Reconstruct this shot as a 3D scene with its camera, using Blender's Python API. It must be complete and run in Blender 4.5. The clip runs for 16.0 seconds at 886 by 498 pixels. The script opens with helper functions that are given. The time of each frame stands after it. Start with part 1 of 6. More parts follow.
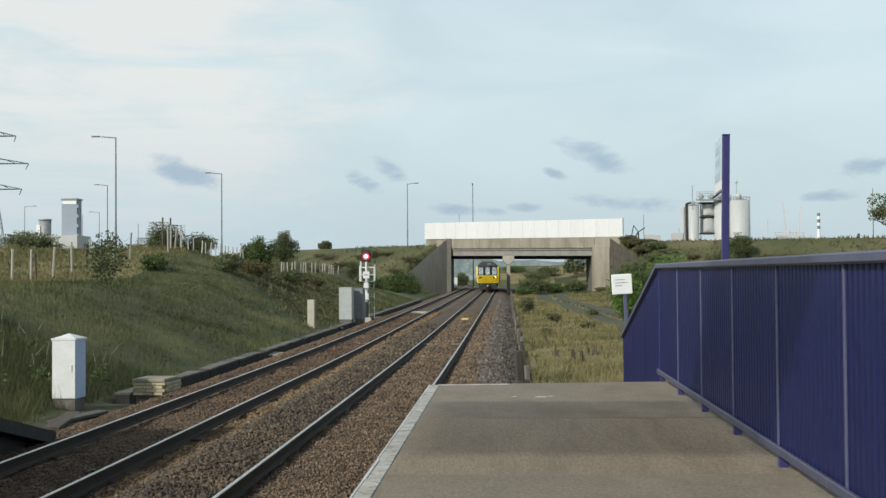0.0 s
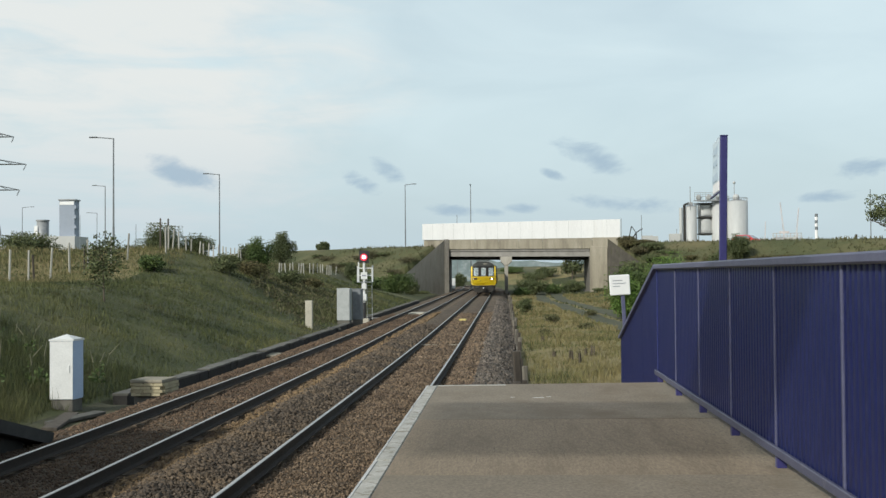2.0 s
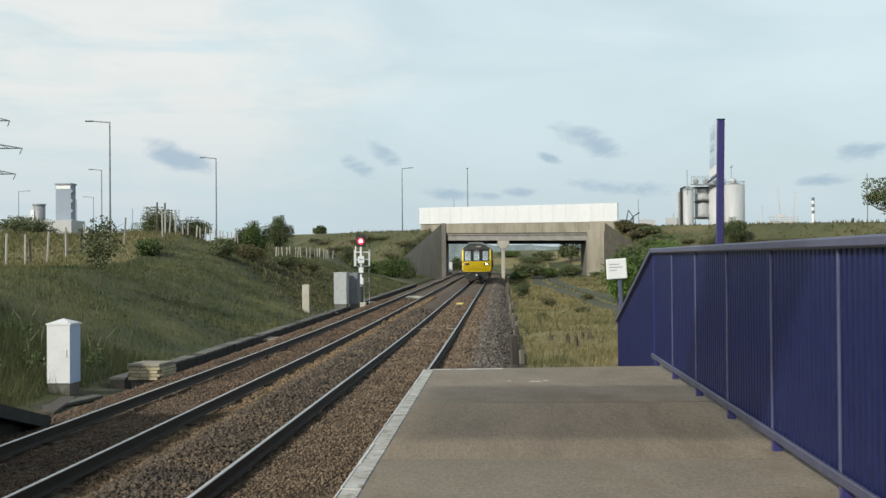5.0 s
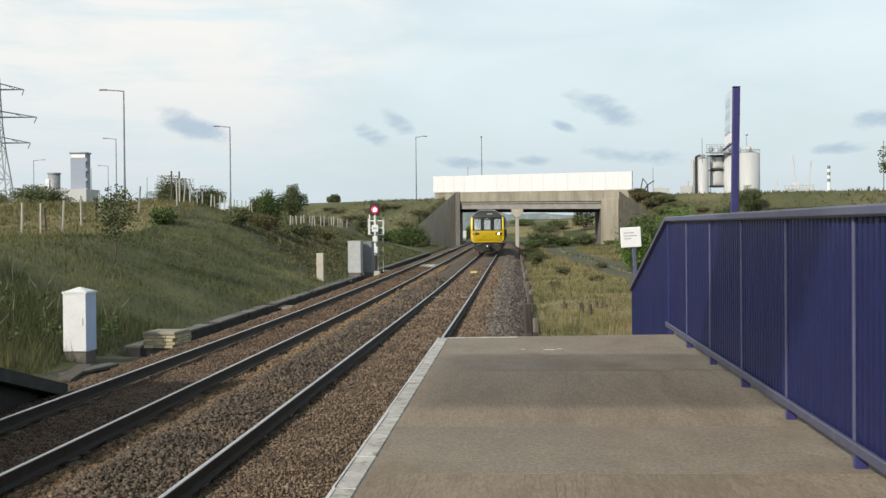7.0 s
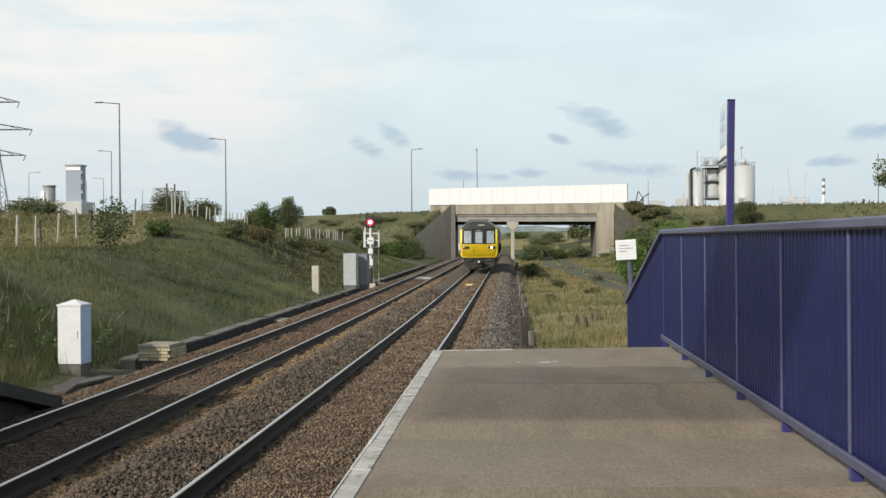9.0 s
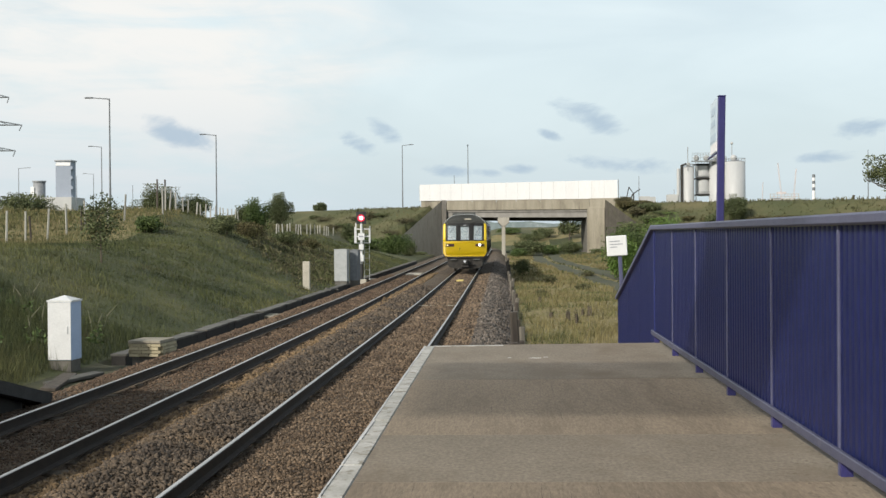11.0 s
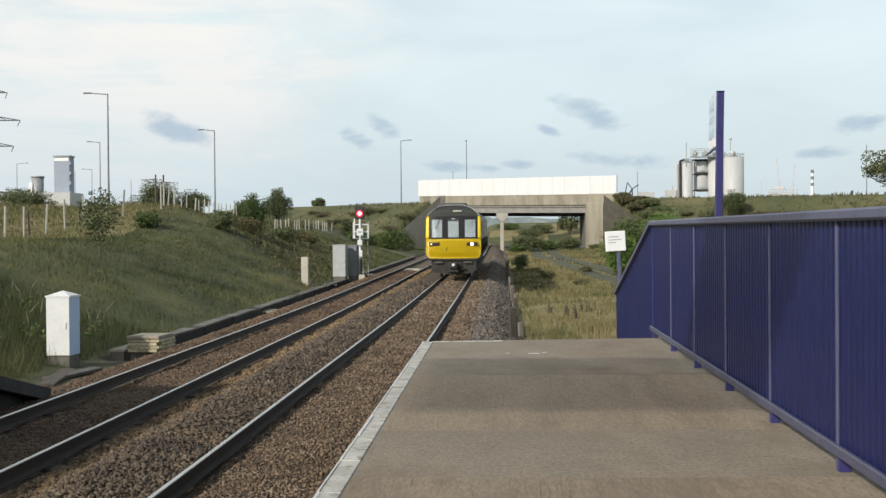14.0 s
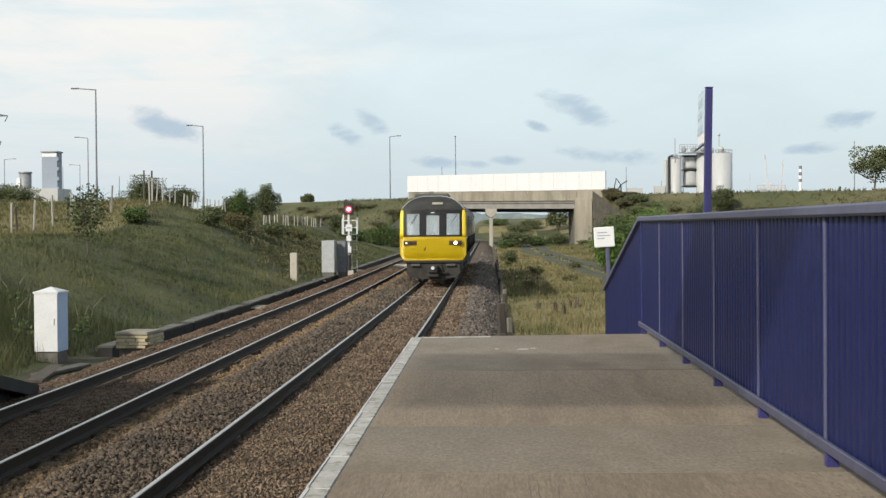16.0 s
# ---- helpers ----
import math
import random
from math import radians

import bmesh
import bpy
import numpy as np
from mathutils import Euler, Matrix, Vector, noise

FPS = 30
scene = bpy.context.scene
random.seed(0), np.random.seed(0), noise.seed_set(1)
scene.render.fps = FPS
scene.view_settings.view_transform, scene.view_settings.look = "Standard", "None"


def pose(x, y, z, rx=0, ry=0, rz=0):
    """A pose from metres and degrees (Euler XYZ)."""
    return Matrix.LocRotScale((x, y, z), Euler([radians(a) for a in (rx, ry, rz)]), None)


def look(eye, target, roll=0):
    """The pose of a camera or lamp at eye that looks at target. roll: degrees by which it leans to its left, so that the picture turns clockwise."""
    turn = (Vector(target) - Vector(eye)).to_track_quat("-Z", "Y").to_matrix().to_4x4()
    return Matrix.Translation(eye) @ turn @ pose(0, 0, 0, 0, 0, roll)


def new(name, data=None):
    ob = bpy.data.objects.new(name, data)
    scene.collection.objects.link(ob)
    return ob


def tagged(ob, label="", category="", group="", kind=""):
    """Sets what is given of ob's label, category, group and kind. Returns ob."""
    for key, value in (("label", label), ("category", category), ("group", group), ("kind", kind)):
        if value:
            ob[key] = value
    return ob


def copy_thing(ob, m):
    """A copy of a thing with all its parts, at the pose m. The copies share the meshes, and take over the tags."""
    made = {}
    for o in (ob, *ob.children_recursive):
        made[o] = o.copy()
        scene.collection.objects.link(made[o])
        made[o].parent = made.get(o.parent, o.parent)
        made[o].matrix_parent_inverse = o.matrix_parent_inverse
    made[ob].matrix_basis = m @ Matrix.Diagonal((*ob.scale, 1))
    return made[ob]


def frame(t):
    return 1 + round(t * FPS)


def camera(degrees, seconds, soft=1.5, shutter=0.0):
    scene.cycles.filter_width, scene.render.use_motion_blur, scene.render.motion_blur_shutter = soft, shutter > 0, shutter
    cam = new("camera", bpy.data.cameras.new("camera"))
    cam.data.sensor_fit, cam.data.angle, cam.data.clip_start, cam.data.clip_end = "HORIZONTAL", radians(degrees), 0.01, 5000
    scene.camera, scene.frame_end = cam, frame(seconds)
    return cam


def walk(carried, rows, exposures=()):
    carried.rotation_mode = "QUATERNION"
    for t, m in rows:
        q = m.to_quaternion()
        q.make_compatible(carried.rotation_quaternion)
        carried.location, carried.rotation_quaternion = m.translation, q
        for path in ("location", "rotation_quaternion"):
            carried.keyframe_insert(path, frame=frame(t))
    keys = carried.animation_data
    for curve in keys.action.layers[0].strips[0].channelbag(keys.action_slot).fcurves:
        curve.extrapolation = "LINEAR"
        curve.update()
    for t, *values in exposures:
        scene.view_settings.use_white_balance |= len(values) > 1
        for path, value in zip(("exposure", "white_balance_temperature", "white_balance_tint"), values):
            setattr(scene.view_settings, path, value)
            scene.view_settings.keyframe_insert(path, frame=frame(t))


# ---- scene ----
# The camera stands on the platform, 1.34 m above it; tracks run along +y, rail tops at z = 0.
EYE = (0.0, 0.0, 2.30)
AIM = [  # seconds, yaw, pitch, roll
    (0, 3.001, 1.446, 0.408), (0.5, 2.973, 1.499, 0.406), (1, 2.917, 1.496, 0.416), (1.5, 2.914, 1.444, 0.422),
    (2, 2.900, 1.482, 0.416), (2.5, 2.788, 1.569, 0.410), (3, 2.660, 1.624, 0.431), (5.3, 2.805, 0.364, 0.445),
    (5.5, 2.879, 0.067, 0.425), (6, 3.164, -0.809, 0.447), (6.5, 3.286, -1.011, 0.449), (7, 3.414, -0.749, 0.465),
    (7.5, 3.617, 0.346, 0.420), (8, 3.555, 0.248, 0.444), (8.5, 3.436, -0.036, 0.449), (9, 3.200, -0.160, 0.450),
    (9.5, 3.079, -0.243, 0.448), (12, 2.671, -0.370, 0.442), (12.5, 2.771, -0.336, 0.420), (13, 2.798, -0.298, 0.410),
    (13.5, 2.690, -0.470, 0.460), (14, 2.704, -0.574, 0.434), (14.5, 2.788, -0.611, 0.445), (15, 2.766, -0.783, 0.440),
    (15.5, 2.636, -0.823, 0.427), (16, 2.187, -0.774, 0.443),
]
cam = camera(40.0, 16.0, soft=1.45)
walk(cam, [(t, pose(*EYE, 90 + p, r, w)) for t, w, p, r in AIM],
     exposures=[(0, -0.20, 6560, 5), (3.2, -0.20, 6560, 5), (5.3, -0.15, 6660, 6), (6.4, -0.02, 6810, 9), (9, -0.03, 6820, 9), (16, -0.03, 6820, 9)])

# ---- sun and sky ----
SUN_WAY = Vector((1.1, 1.28, -1.0)).normalized()  # low sun from behind and to one side
sun = new("sun", bpy.data.lights.new("sun", "SUN"))
sun.data.energy, sun.data.angle, sun.data.color = 3.9, radians(1.8), (1.0, 0.955, 0.885)
sun.matrix_world = look((0, 0, 60), Vector((0, 0, 60)) + SUN_WAY)


def sky_world():
    world = bpy.data.worlds.new("sky")
    scene.world = world
    world.use_nodes = True
    nt = world.node_tree
    nt.nodes.clear()
    N, L = nt.nodes.new, nt.links.new

    def math_(op, a, b=None, clamp=False):
        n = N("ShaderNodeMath")
        n.operation, n.use_clamp = op, clamp
        for i, v in enumerate((a, b)):
            if v is None:
                continue
            if isinstance(v, (int, float)):
                n.inputs[i].default_value = v
            else:
                L(v, n.inputs[i])
        return n.outputs[0]

    sky = N("ShaderNodeTexSky")
    sky.sky_type, sky.sun_disc = "NISHITA", False
    sky.sun_elevation = math.asin(-SUN_WAY.z)
    sky.sun_rotation = math.atan2(-SUN_WAY.x, -SUN_WAY.y)
    sky.air_density, sky.dust_density, sky.ozone_density = 1.0, 1.6, 1.3
    co = N("ShaderNodeTexCoord")
    sep = N("ShaderNodeSeparateXYZ")
    L(co.outputs["Generated"], sep.inputs[0])
    az = math_("ARCTAN2", sep.outputs[0], sep.outputs[1])
    el = math_("ARCSINE", sep.outputs[2])
    # cloud plane: directions flattened onto a layer, so that clouds shrink towards the horizon
    up = math_("MAXIMUM", sep.outputs[2], 0.0)
    den = math_("ADD", up, 0.10)
    px, py = math_("DIVIDE", sep.outputs[0], den), math_("DIVIDE", sep.outputs[1], den)
    comb = N("ShaderNodeCombineXYZ")
    L(px, comb.inputs[0]), L(py, comb.inputs[1])

    def noise_(vec, scale, detail, rough, dist=0.0, stretch=(1, 1, 1), shift=(0, 0, 0)):
        m = N("ShaderNodeMapping")
        m.inputs["Scale"].default_value, m.inputs["Location"].default_value = stretch, shift
        L(vec, m.inputs[0])
        n = N("ShaderNodeTexNoise")
        n.inputs["Scale"].default_value, n.inputs["Detail"].default_value = scale, detail
        n.inputs["Roughness"].default_value, n.inputs["Distortion"].default_value = rough, dist
        L(m.outputs[0], n.inputs[0])
        return n.outputs["Fac"]

    def ramp_(fac, lo, hi):
        n = N("ShaderNodeMapRange")
        n.interpolation_type = "SMOOTHSTEP"
        n.inputs[1].default_value, n.inputs[2].default_value = lo, hi
        L(fac, n.inputs[0])
        return n.outputs[0]

    ang = N("ShaderNodeCombineXYZ")
    L(az, ang.inputs[0]), L(el, ang.inputs[1])
    # a bank of bright cloud on one side, thinning out towards the clear side
    bank_noise = noise_(comb.outputs[0], 0.9, 7, 0.62, 0.6, (1.0, 0.55, 1))
    streak = noise_(ang.outputs[0], 9.0, 5, 0.55, 0.8, (0.7, 3.2, 1), (3.1, 0.4, 0))
    side = ramp_(math_("MULTIPLY", az, -1.0), 0.02, 0.27)
    high = ramp_(el, 0.03, 0.16)
    loose = math_("ADD", math_("MULTIPLY", side, 0.7), 0.3)
    bank = math_("ADD", math_("MULTIPLY", side, 0.52), math_("MULTIPLY", high, 0.24))
    bank = math_("ADD", bank, math_("MULTIPLY", math_("MULTIPLY", math_("SUBTRACT", streak, 0.5), 1.5), loose))
    bank = math_("ADD", bank, math_("MULTIPLY", math_("MULTIPLY", math_("SUBTRACT", bank_noise, 0.5), 1.3), loose))
    bank = ramp_(bank, 0.25, 0.78)
    veil = math_("MULTIPLY", noise_(ang.outputs[0], 5.0, 4, 0.5, 0.5, (1, 3, 1)), 0.55)
    # small dark puffs low in the clear part: azimuth, elevation, half width, half height, lean
    wob = noise_(ang.outputs[0], 30.0, 6, 0.6, 0.4, (0.8, 1.7, 1))
    dark = None
    for a, e, w, h, lean in CLOUD_PUFFS:
        da, de = math_("SUBTRACT", az, radians(a)), math_("SUBTRACT", el, radians(e))
        de = math_("ADD", de, math_("MULTIPLY", da, lean))
        q = math_("ADD", math_("POWER", math_("DIVIDE", da, radians(w)), 2), math_("POWER", math_("DIVIDE", de, radians(h)), 2))
        q = math_("ADD", math_("SUBTRACT", 1.0, q), math_("MULTIPLY", math_("SUBTRACT", wob, 0.5), 4.8))
        q = ramp_(q, -0.35, 1.45)
        dark = q if dark is None else math_("MAXIMUM", dark, q)
    dark = math_("MULTIPLY", dark, 0.82)

    def mix_(fac, a, b):
        n = N("ShaderNodeMix")
        n.data_type = "RGBA"
        L(fac, n.inputs[0])
        for v, i in ((a, 6), (b, 7)):
            if isinstance(v, tuple):
                n.inputs[i].default_value = (*v, 1)
            else:
                L(v, n.inputs[i])
        return n.outputs[2]

    thin = math_("SUBTRACT", 1.0, math_("MULTIPLY", ramp_(el, 0.25, 0.75), 0.62))
    tint = mix_(math_("MULTIPLY", math_("ADD", veil, 0.42), thin), sky.outputs[0], SKY_VEIL)
    bank = math_("MULTIPLY", bank, thin)
    tint = mix_(bank, tint, SKY_CLOUD)
    low = math_("MULTIPLY", math_("SUBTRACT", 1.0, ramp_(el, 0.0, 0.16)), 0.72)
    tint = mix_(low, tint, SKY_LOW)
    tint = mix_(dark, tint, SKY_DARK)
    bg = N("ShaderNodeBackground")
    bg.inputs["Strength"].default_value = 0.105
    L(tint, bg.inputs["Color"])
    out = N("ShaderNodeOutputWorld")
    L(bg.outputs[0], out.inputs[0])


SKY_VEIL, SKY_CLOUD, SKY_DARK, SKY_LOW = (8.6, 9.97, 10.7), (8.75, 8.95, 9.15), (4.0, 5.3, 6.8), (5.4, 6.6, 7.7)
CLOUD_PUFFS = [
    (4.1, 5.75, 1.55, 0.68, 0.40), (2.3, 4.95, 0.65, 0.25, 0.3), (6.0, 3.55, 2.3, 0.42, 0.10), (-6.7, 4.6, 0.9, 0.45, 0.42),
    (-15.0, 5.0, 1.7, 0.6, 0.3), (-5.5, 5.2, 0.8, 0.5, 0.4), (16.2, 4.85, 1.15, 0.45, -0.12), (14.8, 3.7, 1.6, 0.28, -0.08),
    (-2.5, 3.3, 1.1, 0.28, 0.1), (1.0, 3.4, 0.9, 0.24, 0.0), (-0.7, 3.2, 0.7, 0.2, 0.1),
]
sky_world()

# ---- materials ----
MATS = {}


def mat(name, colors, rough=0.8, metal=0.0, scale=8.0, bump=0.2, fine=60.0, spots=None, stretch=(1, 1, 1), emit=None, strength=0.0, rand=0.0, coat=0.0, island=0.0, bump_dist=0.01, grain_mix=0.45):
    """A procedural surface: two or three colours blended by coarse and fine noise, with relief."""
    m = bpy.data.materials.new(name)
    MATS[name] = m
    m.use_nodes = True
    nt = m.node_tree
    N, L = nt.nodes.new, nt.links.new
    b = nt.nodes["Principled BSDF"]
    b.inputs["Roughness"].default_value, b.inputs["Metallic"].default_value = rough, metal
    b.inputs["Coat Weight"].default_value = coat
    co = N("ShaderNodeTexCoord")
    mp = N("ShaderNodeMapping")
    mp.inputs["Scale"].default_value = stretch
    L(co.outputs["Object"], mp.inputs[0])

    def noise_(s, d, r=0.6):
        n = N("ShaderNodeTexNoise")
        n.inputs["Scale"].default_value, n.inputs["Detail"].default_value, n.inputs["Roughness"].default_value = s, d, r
        L(mp.outputs[0], n.inputs[0])
        return n.outputs["Fac"]

    def ramp(fac, cols, lo=0.32, hi=0.68):
        r = N("ShaderNodeValToRGB")
        while len(r.color_ramp.elements) < len(cols):
            r.color_ramp.elements.new(0.5)
        for i, (el, c) in enumerate(zip(r.color_ramp.elements, cols)):
            el.position = lo + (hi - lo) * i / max(1, len(cols) - 1)
            el.color = (*c, 1)
        L(fac, r.inputs[0])
        return r.outputs[0]

    def mix(fac, a, c, mode="MIX"):
        n = N("ShaderNodeMix")
        n.data_type, n.blend_type = "RGBA", mode
        if isinstance(fac, float):
            n.inputs[0].default_value = fac
        else:
            L(fac, n.inputs[0])
        L(a, n.inputs[6])
        if isinstance(c, tuple):
            n.inputs[7].default_value = (*c, 1)
        else:
            L(c, n.inputs[7])
        return n.outputs[2]

    col = ramp(noise_(scale, 6), colors)
    grain = ramp(noise_(fine, 4), [(0.35, 0.35, 0.35), (0.65, 0.65, 0.65)], 0.3, 0.7)
    col = mix(grain_mix, col, grain, "OVERLAY")
    if spots:
        color, sscale, lo, hi = spots
        col = mix(ramp(noise_(sscale, 5, 0.7), [(0, 0, 0), (1, 1, 1)], lo, hi), col, color)
    if rand or island:
        if rand:
            src = N("ShaderNodeObjectInfo").outputs["Random"]
        else:
            src = N("ShaderNodeNewGeometry").outputs["Random Per Island"]
        hs = N("ShaderNodeHueSaturation")
        mr = N("ShaderNodeMapRange")
        amt = rand or island
        mr.inputs[3].default_value, mr.inputs[4].default_value = 1 - amt, 1 + amt
        L(src, mr.inputs[0]), L(mr.outputs[0], hs.inputs["Value"]), L(col, hs.inputs["Color"])
        col = hs.outputs[0]
    L(col, b.inputs["Base Color"])
    if bump:
        bp = N("ShaderNodeBump")
        bp.inputs["Strength"].default_value, bp.inputs["Distance"].default_value = bump, bump_dist
        L(noise_(fine, 6), bp.inputs["Height"])
        L(bp.outputs[0], b.inputs["Normal"])
    if emit:
        b.inputs["Emission Color"].default_value, b.inputs["Emission Strength"].default_value = (*emit, 1), strength
    return m


def glass(name, color, rough=0.03):
    m = bpy.data.materials.new(name)
    MATS[name] = m
    m.use_nodes = True
    b = m.node_tree.nodes["Principled BSDF"]
    b.inputs["Base Color"].default_value, b.inputs["Roughness"].default_value = (*color, 1), rough
    b.inputs["Transmission Weight"].default_value, b.inputs["IOR"].default_value = 0.9, 1.45
    return m


mat("grass_ground", [(0.028, 0.039, 0.011), (0.056, 0.065, 0.019), (0.106, 0.104, 0.036)], 0.95, scale=0.16, fine=9, bump=0.5, bump_dist=0.08, spots=((0.07, 0.062, 0.024), 0.6, 0.54, 0.76))
mat("straw_ground", [(0.160, 0.134, 0.056), (0.210, 0.172, 0.076), (0.110, 0.118, 0.042)], 0.95, scale=0.35, fine=8, bump=0.5, bump_dist=0.08)
mat("grass_blade", [(0.030, 0.042, 0.012), (0.064, 0.076, 0.022), (0.142, 0.138, 0.050)], 0.8, scale=0.16, fine=3, bump=0, island=0.35, spots=((0.078, 0.060, 0.030), 0.5, 0.56, 0.72))
mat("olive_blade", [(0.056, 0.066, 0.027), (0.090, 0.091, 0.040), (0.142, 0.124, 0.064)], 0.85, scale=0.18, fine=3, bump=0, island=0.35)
mat("straw_blade", [(0.210, 0.172, 0.078), (0.160, 0.138, 0.057), (0.100, 0.112, 0.038)], 0.8, scale=0.4, fine=3, bump=0, island=0.35)
mat("leaf_green", [(0.035, 0.065, 0.014), (0.06, 0.095, 0.02), (0.09, 0.12, 0.03)], 0.7, scale=0.8, fine=4, bump=0, island=0.4)
mat("leaf_dark", [(0.056, 0.073, 0.028), (0.088, 0.106, 0.040), (0.118, 0.128, 0.052)], 0.7, scale=0.6, fine=4, bump=0, island=0.4)
mat("leaf_bright", [(0.07, 0.13, 0.02), (0.10, 0.17, 0.03), (0.06, 0.09, 0.02)], 0.65, scale=0.7, fine=4, bump=0, island=0.35)
mat("bark", [(0.07, 0.055, 0.04), (0.12, 0.10, 0.075)], 0.9, scale=12, bump=0.6)
mat("ballast_bed", [(0.07, 0.05, 0.035), (0.11, 0.08, 0.052), (0.145, 0.105, 0.066)], 0.95, scale=0.55, fine=26, bump=1.0, bump_dist=0.05, spots=((0.045, 0.036, 0.03), 18, 0.5, 0.66))
mat("ballast_orange", [(0.150, 0.100, 0.054), (0.20, 0.136, 0.074), (0.11, 0.078, 0.050)], 0.95, scale=0.9, fine=40, bump=0.5, island=0.4)
mat("ballast_rust", [(0.078, 0.053, 0.037), (0.118, 0.079, 0.052), (0.158, 0.108, 0.070)], 0.95, scale=0.6, fine=40, bump=0.5, island=0.45)
mat("ballast_dark", [(0.070, 0.054, 0.042), (0.105, 0.080, 0.058), (0.150, 0.108, 0.070)], 0.95, scale=0.6, fine=40, bump=0.5, island=0.48)
mat("deck_dark", [(0.036, 0.034, 0.033), (0.060, 0.058, 0.055)], 0.95, scale=3, fine=30, bump=0.5)
mat("trough_lid", [(0.085, 0.083, 0.074), (0.135, 0.130, 0.116)], 0.95, scale=3, fine=30, bump=0.5, rand=0.25)
mat("ballast_stone", [(0.098, 0.069, 0.047), (0.145, 0.102, 0.067), (0.190, 0.139, 0.095)], 0.92, scale=0.7, fine=40, bump=0.5, island=0.62)
mat("ballast_grey", [(0.100, 0.083, 0.070), (0.142, 0.118, 0.098), (0.180, 0.152, 0.128)], 0.92, scale=0.7, fine=40, bump=0.5, island=0.45)
mat("rail_rust", [(0.022, 0.017, 0.014), (0.038, 0.026, 0.019)], 0.85, scale=6, bump=0.4)
mat("rail_bright", [(0.50, 0.49, 0.47), (0.62, 0.61, 0.59)], 0.42, 0.85, scale=20, bump=0.05, stretch=(1, 0.05, 1))
mat("sleeper", [(0.085, 0.068, 0.052), (0.14, 0.11, 0.08)], 0.95, scale=4, bump=0.6, rand=0.25)
mat("tarmac_brown", [(0.190, 0.149, 0.106), (0.225, 0.178, 0.127), (0.262, 0.207, 0.148)], 0.93, scale=1.1, fine=40, bump=0.6, bump_dist=0.006, spots=((0.150, 0.115, 0.080), 1.9, 0.52, 0.76), stretch=(1.8, 0.28, 1), grain_mix=0.85)
mat("tarmac_grey", [(0.184, 0.154, 0.117), (0.217, 0.183, 0.140), (0.253, 0.214, 0.166)], 0.93, scale=1.3, fine=46, bump=0.5, bump_dist=0.006, spots=((0.168, 0.130, 0.090), 1.4, 0.48, 0.72), stretch=(0.9, 0.5, 1), grain_mix=0.85)
mat("white_rim", [(0.48, 0.48, 0.47), (0.62, 0.62, 0.61)], 0.7, scale=3, fine=40, bump=0.2, spots=((0.40, 0.38, 0.34), 6, 0.55, 0.68))
mat("navy", [(0.030, 0.028, 0.125), (0.036, 0.034, 0.145)], 0.45, scale=5, fine=60, bump=0.08)
mat("leaf_brown", [(0.065, 0.055, 0.020), (0.088, 0.075, 0.028), (0.06, 0.066, 0.02)], 0.8, scale=0.6, fine=4, bump=0, island=0.4)
mat("white_line", [(0.36, 0.35, 0.315), (0.45, 0.44, 0.405), (0.60, 0.595, 0.57)], 0.8, scale=4, fine=50, bump=0.3, spots=((0.26, 0.24, 0.195), 8, 0.51, 0.60))
mat("side_lamp", [(0.9, 0.8, 0.6), (0.9, 0.8, 0.6)], 0.3, bump=0, emit=(1.0, 0.72, 0.42), strength=0.9)
mat("weed_stalk", [(0.11, 0.11, 0.065), (0.16, 0.155, 0.10)], 0.85, scale=3, bump=0)
mat("scrub_leaf", [(0.062, 0.058, 0.029), (0.092, 0.086, 0.042), (0.135, 0.120, 0.064)], 0.85, scale=0.5, fine=3, bump=0, island=0.4)
mat("blue_paint", [(0.028, 0.037, 0.146), (0.033, 0.043, 0.166)], 0.34, scale=1.5, fine=30, bump=0.06, spots=((0.028, 0.036, 0.135), 2.5, 0.55, 0.85), stretch=(1, 1, 0.3))
mat("blue_rail", [(0.082, 0.088, 0.150), (0.108, 0.114, 0.178)], 0.5, scale=5, fine=60, bump=0.15)
mat("blue_low", [(0.060, 0.064, 0.115), (0.080, 0.085, 0.138)], 0.5, scale=5, fine=60, bump=0.15, spots=((0.11, 0.115, 0.16), 8, 0.58, 0.7))
mat("blue_post", [(0.078, 0.083, 0.155), (0.100, 0.105, 0.182)], 0.5, scale=5, fine=60, bump=0.1)
mat("concrete_pier", [(0.29, 0.272, 0.235), (0.37, 0.35, 0.305)], 0.92, scale=0.8, fine=14, bump=0.4, stretch=(1.6, 1.6, 0.4), spots=((0.24, 0.22, 0.175), 1.4, 0.54, 0.74))
# near-black paint standing in for shade on ramp wall and trough face
mat("shade_black", [(0.018, 0.017, 0.016), (0.032, 0.030, 0.028)], 0.9, scale=3, fine=30, bump=0.4)
# white cabinet's shaded side, with blue sky reflection put into the colour
mat("cabinet_sky_shade", [(0.38, 0.49, 0.68), (0.43, 0.54, 0.73)], 0.6, scale=3, fine=30, bump=0.1)
mat("concrete", [(0.20, 0.178, 0.138), (0.27, 0.245, 0.19), (0.33, 0.30, 0.24)], 0.92, scale=0.5, fine=12, bump=0.4, bump_dist=0.03, spots=((0.17, 0.15, 0.12), 0.9, 0.56, 0.74), stretch=(1.6, 1.6, 0.4))
mat("concrete_pale", [(0.42, 0.39, 0.32), (0.52, 0.485, 0.41)], 0.9, scale=2, fine=30, bump=0.4, spots=((0.26, 0.24, 0.19), 3, 0.55, 0.75))
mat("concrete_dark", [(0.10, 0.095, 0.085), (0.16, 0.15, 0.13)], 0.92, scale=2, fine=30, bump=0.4)
